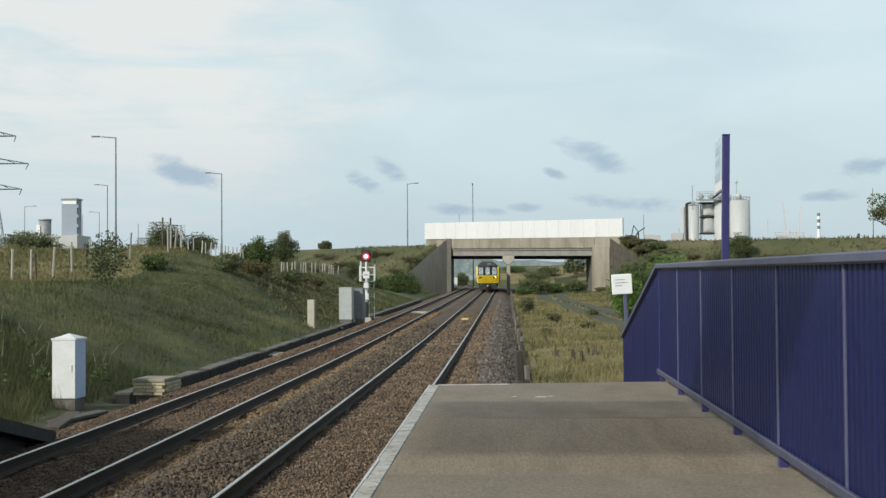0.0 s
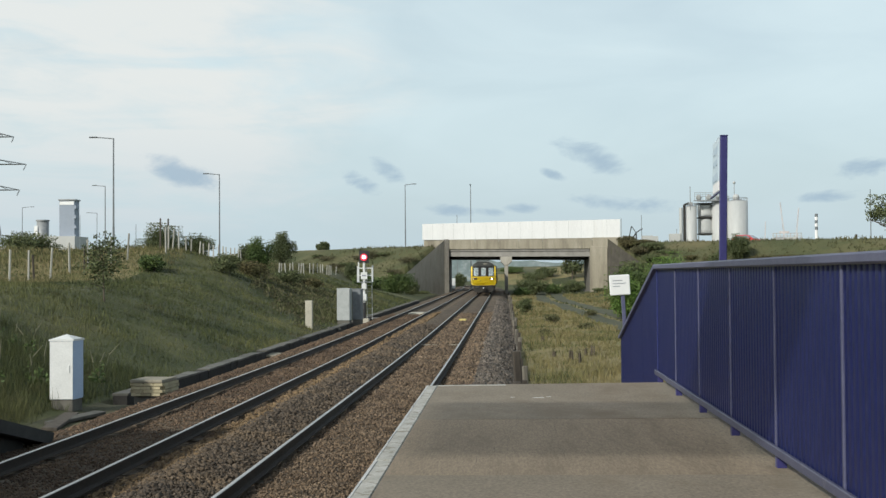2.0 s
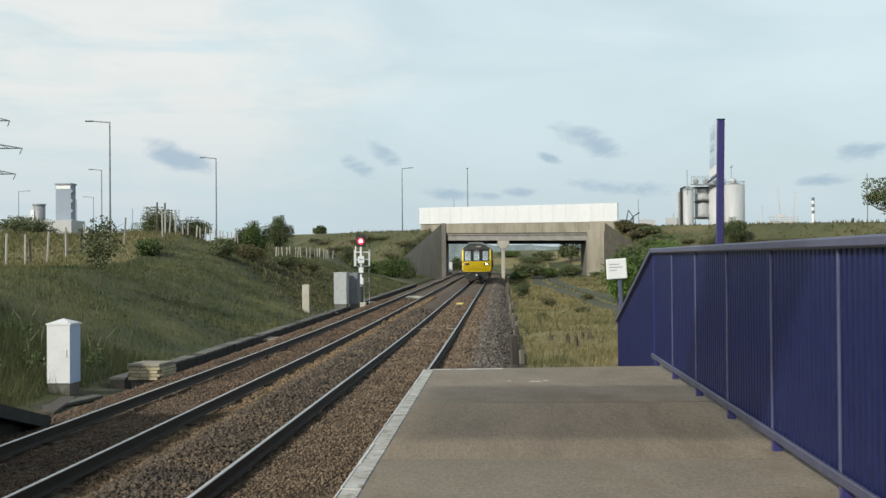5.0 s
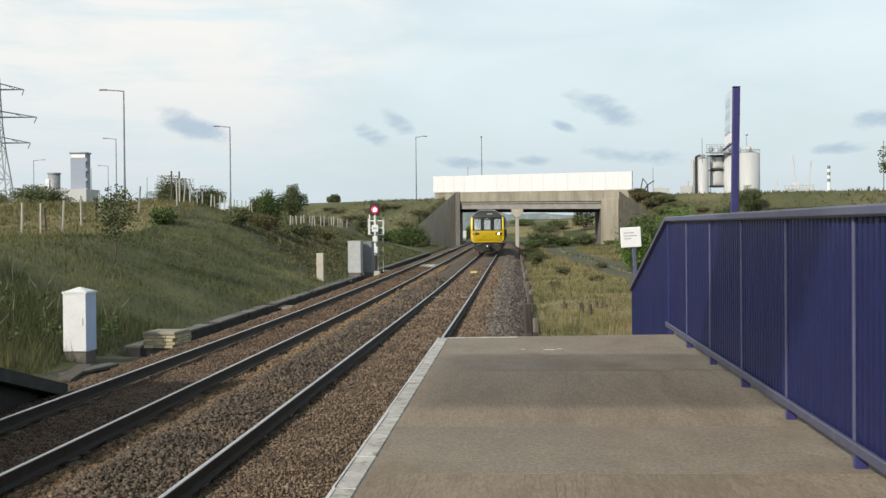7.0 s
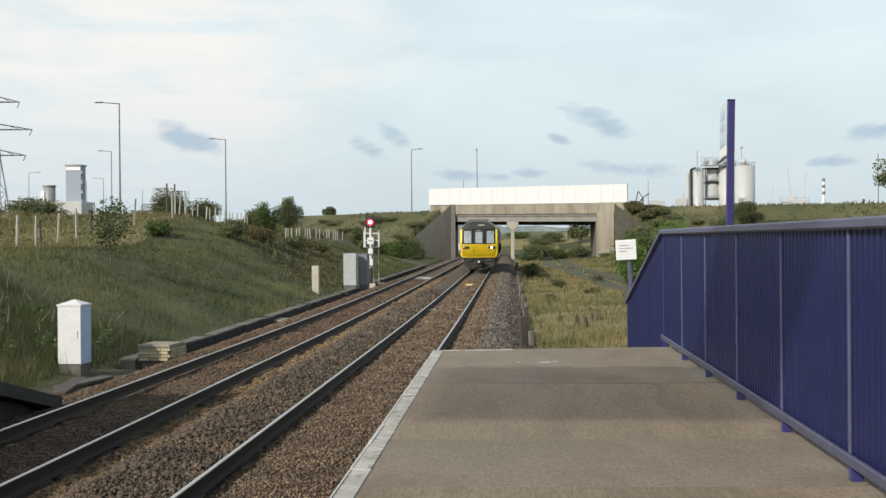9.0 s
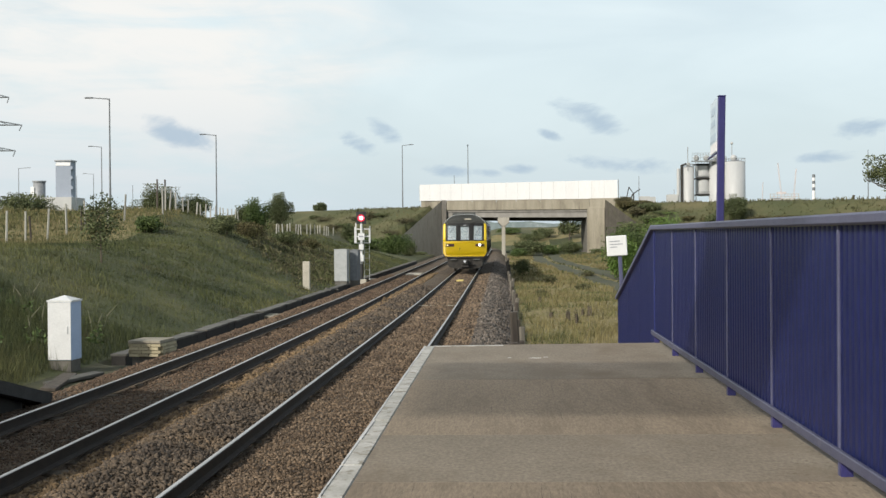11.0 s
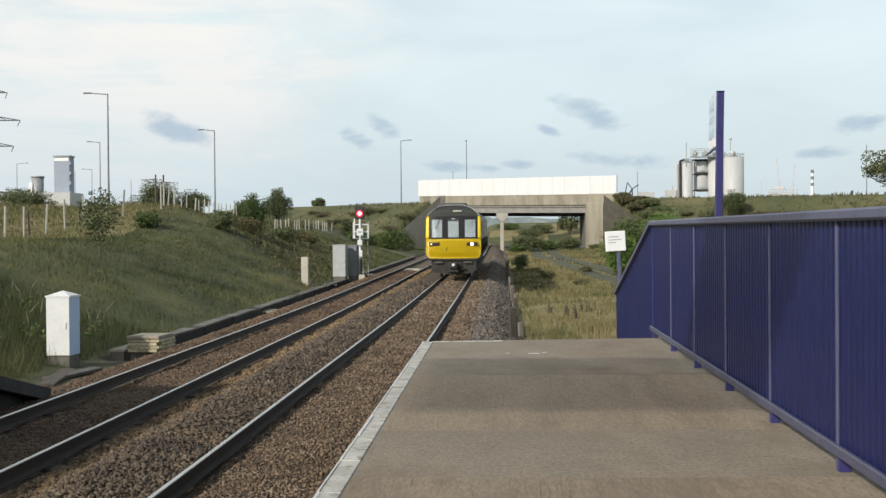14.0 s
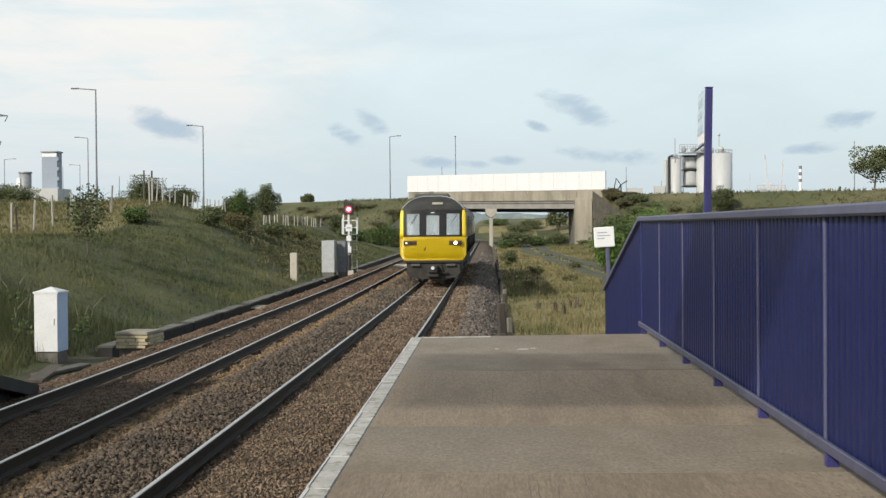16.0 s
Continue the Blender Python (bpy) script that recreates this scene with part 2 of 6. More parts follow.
mat("concrete_brown", [(0.058, 0.052, 0.043), (0.100, 0.090, 0.074)], 0.95, scale=1.2, fine=14, bump=0.5, spots=((0.06, 0.062, 0.03), 1.0, 0.54, 0.7))
mat("steel_beam", [(0.20, 0.19, 0.175), (0.27, 0.26, 0.24)], 0.7, scale=1, fine=14, bump=0.2)
mat("white_sheet", [(0.65, 0.655, 0.66), (0.70, 0.705, 0.71)], 0.6, scale=0.4, fine=10, bump=0.1, spots=((0.60, 0.595, 0.58), 0.7, 0.58, 0.8), stretch=(1.4, 1.4, 0.2))
mat("white_paint", [(0.64, 0.65, 0.65), (0.71, 0.72, 0.72)], 0.6, scale=3, fine=30, bump=0.1, spots=((0.50, 0.48, 0.42), 5, 0.64, 0.82))
mat("grey_paint", [(0.35, 0.37, 0.37), (0.43, 0.45, 0.45)], 0.6, scale=3, fine=30, bump=0.15)
mat("galvanised", [(0.30, 0.32, 0.34), (0.40, 0.42, 0.44)], 0.5, 0.6, scale=4, bump=0.05)
mat("lamp_grey", [(0.15, 0.165, 0.18), (0.21, 0.225, 0.24)], 0.6, 0.2, scale=4, bump=0.05)
mat("silo_white", [(0.43, 0.44, 0.44), (0.52, 0.525, 0.52)], 0.5, scale=0.12, fine=2, bump=0.0, stretch=(1, 1, 0.3), spots=((0.42, 0.41, 0.385), 0.25, 0.60, 0.85), grain_mix=0.15)
mat("silo_grey", [(0.24, 0.25, 0.26), (0.36, 0.37, 0.38)], 0.5, 0.3, scale=0.2, fine=2, bump=0.1)
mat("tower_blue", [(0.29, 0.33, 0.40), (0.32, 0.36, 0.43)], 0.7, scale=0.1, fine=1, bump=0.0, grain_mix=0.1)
# wall colour of far buildings, paled to carry the haze of distance
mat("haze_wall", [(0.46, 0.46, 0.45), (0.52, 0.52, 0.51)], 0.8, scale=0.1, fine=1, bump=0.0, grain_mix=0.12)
mat("yellow_paint", [(0.82, 0.58, 0.012), (0.86, 0.62, 0.016)], 0.38, scale=2, fine=30, bump=0.04, spots=((0.62, 0.38, 0.02), 4, 0.62, 0.9), coat=0.3)
mat("car_red", [(0.52, 0.035, 0.045), (0.58, 0.045, 0.055)], 0.3, scale=2, bump=0.0, coat=0.6, grain_mix=0.05)
mat("black_paint", [(0.022, 0.022, 0.024), (0.035, 0.035, 0.036)], 0.5, scale=3, bump=0.08)
mat("roof_grey", [(0.068, 0.072, 0.068), (0.098, 0.102, 0.096)], 0.7, scale=2, bump=0.15)
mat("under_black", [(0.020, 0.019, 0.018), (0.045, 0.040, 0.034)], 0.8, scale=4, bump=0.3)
mat("side_purple", [(0.26, 0.23, 0.40), (0.29, 0.26, 0.43)], 0.35, scale=2, bump=0.03, coat=0.3)
mat("side_lilac", [(0.44, 0.43, 0.50), (0.50, 0.49, 0.55)], 0.4, scale=2, bump=0.03)
mat("olive_ground", [(0.050, 0.063, 0.025), (0.084, 0.086, 0.037), (0.128, 0.115, 0.058)], 0.95, scale=0.22, fine=6, bump=0.5, bump_dist=0.08, stretch=(0.5, 1, 1.6), spots=((0.070, 0.062, 0.034), 0.7, 0.56, 0.74))
mat("scrub_ground", [(0.042, 0.042, 0.020), (0.062, 0.060, 0.028), (0.085, 0.080, 0.038)], 0.95, scale=0.5, fine=8, bump=0.6, bump_dist=0.08, spots=((0.05, 0.066, 0.024), 0.3, 0.52, 0.7))
mat("dirt", [(0.130, 0.106, 0.076), (0.155, 0.128, 0.092), (0.175, 0.146, 0.106)], 0.95, scale=3, fine=40, bump=0.5)
mat("side_pale", [(0.60, 0.63, 0.68), (0.66, 0.69, 0.73)], 0.4, scale=2, bump=0.03)
mat("wood_post", [(0.105, 0.094, 0.078), (0.175, 0.158, 0.130)], 0.92, scale=5, fine=30, bump=0.5, stretch=(1, 1, 0.2), rand=0.25)
mat("post_pale", [(0.31, 0.30, 0.265), (0.42, 0.41, 0.37)], 0.9, scale=5, fine=30, bump=0.4, rand=0.2)
mat("wood_dark", [(0.055, 0.045, 0.038), (0.10, 0.085, 0.068)], 0.95, scale=5, fine=30, bump=0.5, stretch=(1, 1, 0.2), rand=0.25)
mat("brick_yellow", [(0.34, 0.29, 0.18), (0.42, 0.37, 0.25)], 0.92, scale=8, fine=40, bump=0.4, rand=0.2)
mat("gravel_path", [(0.048, 0.053, 0.031), (0.072, 0.074, 0.047)], 0.95, scale=1.2, fine=14, bump=0.5, spots=((0.10, 0.11, 0.04), 0.8, 0.52, 0.7))
mat("sign_white", [(0.80, 0.80, 0.80), (0.86, 0.86, 0.86)], 0.5, scale=3, bump=0.03)
mat("sign_block", [(0.42, 0.53, 0.63), (0.47, 0.58, 0.67)], 0.45, scale=4, bump=0.03)
mat("sign_text", [(0.25, 0.26, 0.32), (0.32, 0.33, 0.38)], 0.6, scale=3, bump=0.0)
mat("sign_pale", [(0.52, 0.64, 0.72), (0.60, 0.70, 0.76)], 0.45, scale=4, bump=0.03)
mat("red_light", [(0.8, 0.05, 0.08), (0.8, 0.06, 0.09)], 0.4, bump=0, emit=(1.0, 0.45, 0.5), strength=6.0)
# weak emission for the halo of bloom round the red lamp
mat("red_glow", [(0.6, 0.03, 0.05), (0.6, 0.03, 0.05)], 0.4, bump=0, emit=(1.0, 0.03, 0.08), strength=0.9)
mat("head_light", [(0.9, 0.9, 0.85), (0.9, 0.9, 0.85)], 0.3, bump=0, emit=(1.0, 0.93, 0.80), strength=9.0)
mat("lens_dark", [(0.10, 0.02, 0.015), (0.16, 0.03, 0.02)], 0.25, bump=0)
mat("aws_yellow", [(0.55, 0.42, 0.12), (0.62, 0.5, 0.18)], 0.8, scale=6, bump=0.3)
# pale blue-grey instead of leaf green: distance haze is in the colour
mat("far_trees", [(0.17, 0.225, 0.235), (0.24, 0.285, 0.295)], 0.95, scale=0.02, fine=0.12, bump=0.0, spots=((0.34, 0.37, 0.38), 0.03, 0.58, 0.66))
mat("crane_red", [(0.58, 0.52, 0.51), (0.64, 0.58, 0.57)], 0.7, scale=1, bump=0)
glass("window_glass", (0.80, 0.86, 0.88))
mat("cab_dark", [(0.16, 0.19, 0.21), (0.24, 0.28, 0.30)], 0.18, scale=1.2, bump=0, coat=1.0)
mat("seat_blue", [(0.04, 0.05, 0.11), (0.06, 0.07, 0.14)], 0.9, bump=0.1)


# ---- mesh helpers ----
def thing(name, label, category, at=(0, 0, 0), group="", kind="", turn=0.0):
    ob = new(name)
    ob.empty_display_size = 0.2
    ob.matrix_basis = pose(*at, 0, 0, turn)
    return tagged(ob, label, category, group, kind)


def part(name, bm, material, parent=None, label="", smooth=False):
    me = bpy.data.meshes.new(name)
    bm.to_mesh(me)
    bm.free()
    for p in me.polygons:
        p.use_smooth = smooth
    me.materials.append(MATS[material])
    ob = new(name, me)
    if parent:
        ob.parent = parent
    return tagged(ob, label)


def share(name, mesh, parent, m):
    ob = new(name, mesh)
    ob.parent = parent
    ob.matrix_basis = m
    return ob


def raw(name, verts, faces, material, parent=None, smooth=False):
    me = bpy.data.meshes.new(name)
    me.from_pydata(verts, [], faces)
    me.materials.append(MATS[material])
    for p in me.polygons:
        p.use_smooth = smooth
    ob = new(name, me)
    if parent:
        ob.parent = parent
    return ob


def tris(name, verts, material, parent=None, per=3):
    """A mesh of loose triangles or quads from an (n * per, 3) array."""
    verts = np.asarray(verts, dtype=np.float32).reshape(-1, 3)
    n = len(verts) // per
    me = bpy.data.meshes.new(name)
    me.vertices.add(n * per), me.loops.add(n * per), me.polygons.add(n)
    me.vertices.foreach_set("co", verts.ravel())
    me.loops.foreach_set("vertex_index", np.arange(n * per, dtype=np.int32))
    me.polygons.foreach_set("loop_start", np.arange(n, dtype=np.int32) * per)
    me.polygons.foreach_set("loop_total", np.full(n, per, dtype=np.int32))
    me.update(calc_edges=True)
    me.materials.append(MATS[material])
    ob = new(name, me)
    if parent:
        ob.parent = parent
    return ob


def box(bm, x0, x1, y0, y1, z0, z1, bevel=0.0):
    m = Matrix.Translation(((x0 + x1) / 2, (y0 + y1) / 2, (z0 + z1) / 2)) @ Matrix.Diagonal((x1 - x0, y1 - y0, z1 - z0, 1))
    r = bmesh.ops.create_cube(bm, size=1, matrix=m)
    if bevel:
        es = list({e for v in r["verts"] for e in v.link_edges})
        bmesh.ops.bevel(bm, geom=es, offset=bevel, segments=1, affect="EDGES", profile=0.5)
    return bm


def boxed(*a, bevel=0.0):
    return box(bmesh.new(), *a, bevel=bevel)


def rod(bm, a, b, r0, r1=None, seg=10):
    a, b = Vector(a), Vector(b)
    d = b - a
    m = Matrix.Translation((a + b) / 2) @ d.to_track_quat("Z", "Y").to_matrix().to_4x4()
    bmesh.ops.create_cone(bm, cap_ends=True, segments=seg, radius1=r0, radius2=r0 if r1 is None else r1, depth=d.length, matrix=m)
    return bm


def rods(*a, **k):
    return rod(bmesh.new(), *a, **k)


def extrude_profile(pts, y0, y1):
    """A closed outline in x, z drawn along y."""
    bm = bmesh.new()
    a = [bm.verts.new((x, y0, z)) for x, z in pts]
    b = [bm.verts.new((x, y1, z)) for x, z in pts]
    n = len(pts)
    bm.faces.new(a), bm.faces.new(b[::-1])
    for i in range(n):
        bm.faces.new((a[i], b[i], b[(i + 1) % n], a[(i + 1) % n]))
    bmesh.ops.recalc_face_normals(bm, faces=bm.faces)
    return bm


def prism(poly, z0, z1):
    """A closed outline in x, y raised from z0 to z1."""
    bm = bmesh.new()
    a = [bm.verts.new((x, y, z0)) for x, y in poly]
    b = [bm.verts.new((x, y, z1)) for x, y in poly]
    n = len(poly)
    bm.faces.new(a[::-1]), bm.faces.new(b)
    for i in range(n):
        bm.faces.new((a[i], a[(i + 1) % n], b[(i + 1) % n], b[i]))
    bmesh.ops.recalc_face_normals(bm, faces=bm.faces)
    return bm
# ---- the lie of the land ----
TRACK_A, TRACK_B = -2.38, -5.74
PLAT = 0.96
ROAD_L, ROAD_R = Vector((-7.9, 172.0)), Vector((10.9, 157.0))  # bridge face, abutment to abutment
ROAD_DIR = (ROAD_R - ROAD_L).normalized()
ROAD_BACK = Vector((-ROAD_DIR.y, ROAD_DIR.x))  # away from the station
if ROAD_BACK.y < 0:
    ROAD_BACK = -ROAD_BACK
ROAD_W, ROAD_Z = 11.0, 7.2


def sstep(v, lo, hi):
    t = np.clip((np.asarray(v, dtype=float) - lo) / (hi - lo), 0, 1)
    return t * t * (3 - 2 * t)


def rail_z(y):
    """The line climbs gently towards the bridge."""
    y = np.asarray(y, dtype=float)
    return 0.007 * (np.log1p(np.exp(np.clip((y - 40) / 6, -30, 30))) * 6 * (y < 210) + (y >= 210) * 170)


def lumps(x, y, s, seed=0.0):
    return (np.sin(x * s + 1.3 + seed) * np.cos(y * s * 0.83 + seed * 2) + 0.5 * np.sin(x * s * 2.3 + y * s * 1.7 + seed) + 0.3 * np.sin(y * s * 4.1 - x * s * 3.3))


def land_z(x, y):
    x, y = np.asarray(x, dtype=float), np.asarray(y, dtype=float)
    rz = rail_z(y)
    # formation under the ballast
    z = rz - 0.75
    # bank on the far side of the tracks
    grow = sstep(y, 62, 95)
    top = 2.25 + 1.7 * sstep(y, 64, 84) * sstep(-x, 15.5, 24)
    top = top + 0.65 * sstep(y, 60, 74) * (1 - sstep(y, 82, 97)) * sstep(-x, 13.5, 18.5)
    toe = -9.7
    run = np.clip((toe - x) / 7.6, 0, 1.6)
    run = np.where(run < 0.8, run, 0.8 + 0.2 * (1 - np.exp(-(run - 0.8) / 0.2)))
    run = run * (1 - 0.72 * sstep(y, 128, 160) * sstep(x, -24, -15))
    bank = rz - 0.5 + (top - rz + 0.5) * run + 0.05 * lumps(x, y, 0.55) * sstep(toe - x, 0.5, 5)
    z = np.where(x < toe + 0.4, bank, z)
    z = np.where((x >= toe + 0.4) & (x < -8), rz - np.where(y < 28.3, 0.56, 1.0), z)
    # low meadow beside the line
    low = rz - 0.8 + 0.07 * lumps(x, y, 0.4, 2.0)
    low = low + 0.5 * sstep(y, 80, 150) + 1.2 * sstep(x, 9, 18) * sstep(y, 40, 110)
    z = np.where(x > 0.3, low, z)
    # far plain
    far = sstep(y, 200, 300)
    z = z * (1 - far) + far * (1.2 + 0.3 * lumps(x, y, 0.02))
    z = z + 4.0 * sstep(y, 214, 250) * sstep(x, -7, -1)
    wide = sstep(np.abs(x), 120, 300)
    z = z * (1 - wide) + wide * 1.5
    # road embankment, cut open at the bridge
    dx, dy = x - ROAD_L.x, y - ROAD_L.y
    u = dx / ROAD_DIR.x
    v = dx * ROAD_BACK.x + dy * ROAD_BACK.y
    span = (ROAD_R - ROAD_L).length
    d = np.maximum(np.maximum(-v - 0.5, v - ROAD_W - 0.5), 0)
    crest = ROAD_Z - 3.6 * sstep(-u, 40, 95) - 0.22 * sstep(u, span, span + 6) - 0.012 * np.clip(u - span, 0, 60)
    # past the bridge the carriageway lies a little below its verges
    crest = crest - 0.7 * sstep(v, 0.6, 2.2) * (1 - sstep(v, 9.6, 10.8)) * sstep(u, span + 1, span + 4)
    emb = crest - 0.52 * d + 0.22 * lumps(x, y, 0.25, 4.0) * np.clip(d, 0, 1)
    out = np.minimum(np.abs(u + 0.8), np.abs(u - span - 0.8)) * np.where((u > -0.8) & (u < span + 0.8), -1, 1)
    # towards the station the ends of the bank taper back behind the wing walls
    cut = np.where(u > span / 2, d * 0.75 + 3.2, d * 0.83 + 1.7)
    lim = emb - np.clip(np.where(d < 9, 9.0, 1.0) * (cut - out), 0, 30)
    emb = np.minimum(emb, np.where(out < cut, lim, emb))
    emb = np.where((u > -0.8) & (u < span + 0.8), -5, emb)
    z = np.maximum(z, emb)
    return z


def scrub_edge(x):
    """Where the rough thicket on the slope begins."""
    return 63.0 - 3.1 * (x + 11.2) + 1.6 * np.sin(x * 2.1) + 1.2 * np.sin(x * 5.3)


def ground_sheet():
    xs = np.unique(np.concatenate([np.linspace(-3500, -300, 18), np.linspace(-300, -60, 50), np.linspace(-60, -26, 60), np.linspace(-26, -8, 60), np.linspace(-8, 0.3, 8),
                                   np.linspace(0.3, 20, 66), np.linspace(20, 60, 60), np.linspace(60, 300, 40), np.linspace(300, 3500, 18)]))
    ys = np.unique(np.concatenate([np.linspace(-300, -10, 12), np.linspace(-10, 15, 14), np.linspace(15, 80, 100), np.linspace(80, 215, 170), np.linspace(215, 500, 40), np.linspace(500, 4500, 30)]))
    gx, gy = np.meshgrid(xs, ys)
    gz = land_z(gx, gy)
    verts = np.stack([gx.ravel(), gy.ravel(), gz.ravel()], 1)
    nx, ny = len(xs), len(ys)
    i = np.arange(nx * (ny - 1)).reshape(ny - 1, nx)[:, :-1].ravel()
    faces = np.stack([i, i + 1, i + nx + 1, i + nx], 1)
    ob = raw("ground", verts.tolist(), faces.tolist(), "grass_ground", smooth=True)
    tagged(ob, "rough grass ground with banks, green and straw-coloured in patches", "ground", kind="structure")
    ob.data.materials.append(MATS["straw_ground"])
    ob.data.materials.append(MATS["olive_ground"])
    ob.data.materials.append(MATS["scrub_ground"])
    idx = np.zeros(len(faces), dtype=np.int32)
    cx, cy = verts[faces].mean(1)[:, 0], verts[faces].mean(1)[:, 1]
    idx[(cx < -21.6 + 0.9 * np.sin(cy * 0.3)) & (cx > -75) & (cy > 52) & (cy < 118)] = 1
    idx[(cx > -4) & (cy > 214) & (cy < 262) & (lumps(cx, cy, 0.16, 2.0) > 0.3)] = 1
    idx[(cx > 0.2) & (cx < 9 + 1.2 * np.sin(cy * 0.4)) & (cy < 150) & (cy > 0)] = 1
    idx[(verts[faces].mean(1)[:, 2] > 2.8) & (cy > 95) & (cy < 262) & ((cx > 8) | (cy > 130)) & (idx == 0)] = 2
    idx[(cx > -9.5) & (cx < -8) & (cy < 215)] = 3
    idx[(cx > -18.5) & (cx < -9.9) & (cy > scrub_edge(cx)) & (cy < 108) & (idx == 0)] = 3
    ob.data.polygons.foreach_set("material_index", idx)


ground_sheet()


# ---- ballast and track ----
def bed_z(x, y):
    """Top of the ballast, measured from the rail tops."""
    x = np.asarray(x, dtype=float)
    pts = [(-9.35, -0.74), (-8.95, -0.70), (-8.5, -0.55), (-7.9, -0.34), (-7.4, -0.20), (-7.0, -0.19), (-6.6, -0.20), (-5.7, -0.17), (-4.9, -0.20), (-4.55, -0.15), (-4.1, -0.06), (-3.75, -0.10), (-3.2, -0.19), (-2.4, -0.16), (-1.5, -0.19),
           (-1.1, -0.12), (-0.55, -0.14), (-0.2, -0.26), (0.42, -0.66), (0.6, -0.9)]
    z = np.interp(x, [p[0] for p in pts], [p[1] for p in pts])
    near = np.minimum(np.minimum(np.abs(x + 3.1325), np.abs(x + 1.6275)), np.minimum(np.abs(x + 6.4925), np.abs(x + 4.9875)))
    z = z - 0.03 * np.clip(1 - near / 0.3, 0, 1)  # combed away from the rails
    return rail_z(y) + z + 0.018 * lumps(x, np.asarray(y) * 1.0, 2.6)


def ballast():
    xs = np.linspace(-9.35, 0.6, 90)
    ys = np.concatenate([np.linspace(-30, 5, 12), np.linspace(5.2, 60, 330), np.linspace(60.5, 215, 170), np.linspace(216, 320, 20)])
    gx, gy = np.meshgrid(xs, ys)
    # beyond the bridge both tracks swing away to one side
    bend = np.where(gy > 185, (gy - 185) ** 2 / 900.0, 0)
    verts = np.stack([(gx - bend).ravel(), gy.ravel(), bed_z(gx, gy).ravel()], 1)
    nx, ny = len(xs), len(ys)
    i = np.arange(nx * (ny - 1)).reshape(ny - 1, nx)[:, :-1].ravel()
    faces = np.stack([i, i + 1, i + nx + 1, i + nx], 1)
    ob = raw("ballast_bed", verts.tolist(), faces.tolist(), "ballast_bed", smooth=True)
    tagged(ob, "brown stone ballast bed under both railway tracks", "ballast", kind="structure")


ballast()


def rail_line(center, which):
    """Two flat-bottomed rails with bright heads, and their sleepers."""
    track = thing("railway_track", "pair of rusty steel rails with shiny running heads on ballast", "railway track", group="railway tracks", kind="structure")
    ys = [-30, 5, 30] + list(np.linspace(34, 60, 10)) + [90, 120, 150, 185] + list(np.linspace(190, 318, 18))
    web = [(-0.07, -0.16), (0.07, -0.16), (0.07, -0.145), (0.012, -0.125), (0.012, -0.045), (0.034, -0.033), (0.034, -0.008), (-0.034, -0.008), (-0.034, -0.033), (-0.012, -0.045), (-0.012, -0.125), (-0.07, -0.145)]
    head = [(-0.024, -0.0078), (0.024, -0.0078), (0.024, -0.003), (0.018, 0.0), (-0.018, 0.0), (-0.024, -0.003)]
    for side in (-0.7525, 0.7525):
        for name, prof, m in (("rail", web, "rail_rust"), ("rail_head", head, "rail_bright")):
            verts, faces, n = [], [], len(prof)
            for y in ys:
                bend = (y - 185) ** 2 / 900.0 if y > 185 else 0.0
                verts += [(center + side + x - bend, y, float(rail_z(y)) + z) for x, z in prof]
            for k in range(len(ys) - 1):
                faces += [(k * n + j, k * n + (j + 1) % n, (k + 1) * n + (j + 1) % n, (k + 1) * n + j) for j in range(n)]
            raw(name, verts, faces, m, track)
    bm = box(bmesh.new(), -1.27, 1.27, -0.125, 0.125, -0.34, -0.205, bevel=0.012)
    me = part("sleeper", bm, "sleeper", track).data
    first = track.children[-1]
    first.location = (center, 5.0, float(rail_z(5.0)))
    for k in range(1, 130):
        y = 5.0 + 0.68 * k
        share("sleeper", me, track, Matrix.Translation((center, y, float(rail_z(y)) - 0.012 * (k * 7 % 3))))


rail_line(TRACK_A, 0)
rail_line(TRACK_B, 1)


# ---- platforms ----
PLAT_EDGE, PLAT_END, FENCE_X = -0.968, 15.6, 1.968


def edge_x(y):
    return PLAT_EDGE - 0.0028 * (y - 6.4)


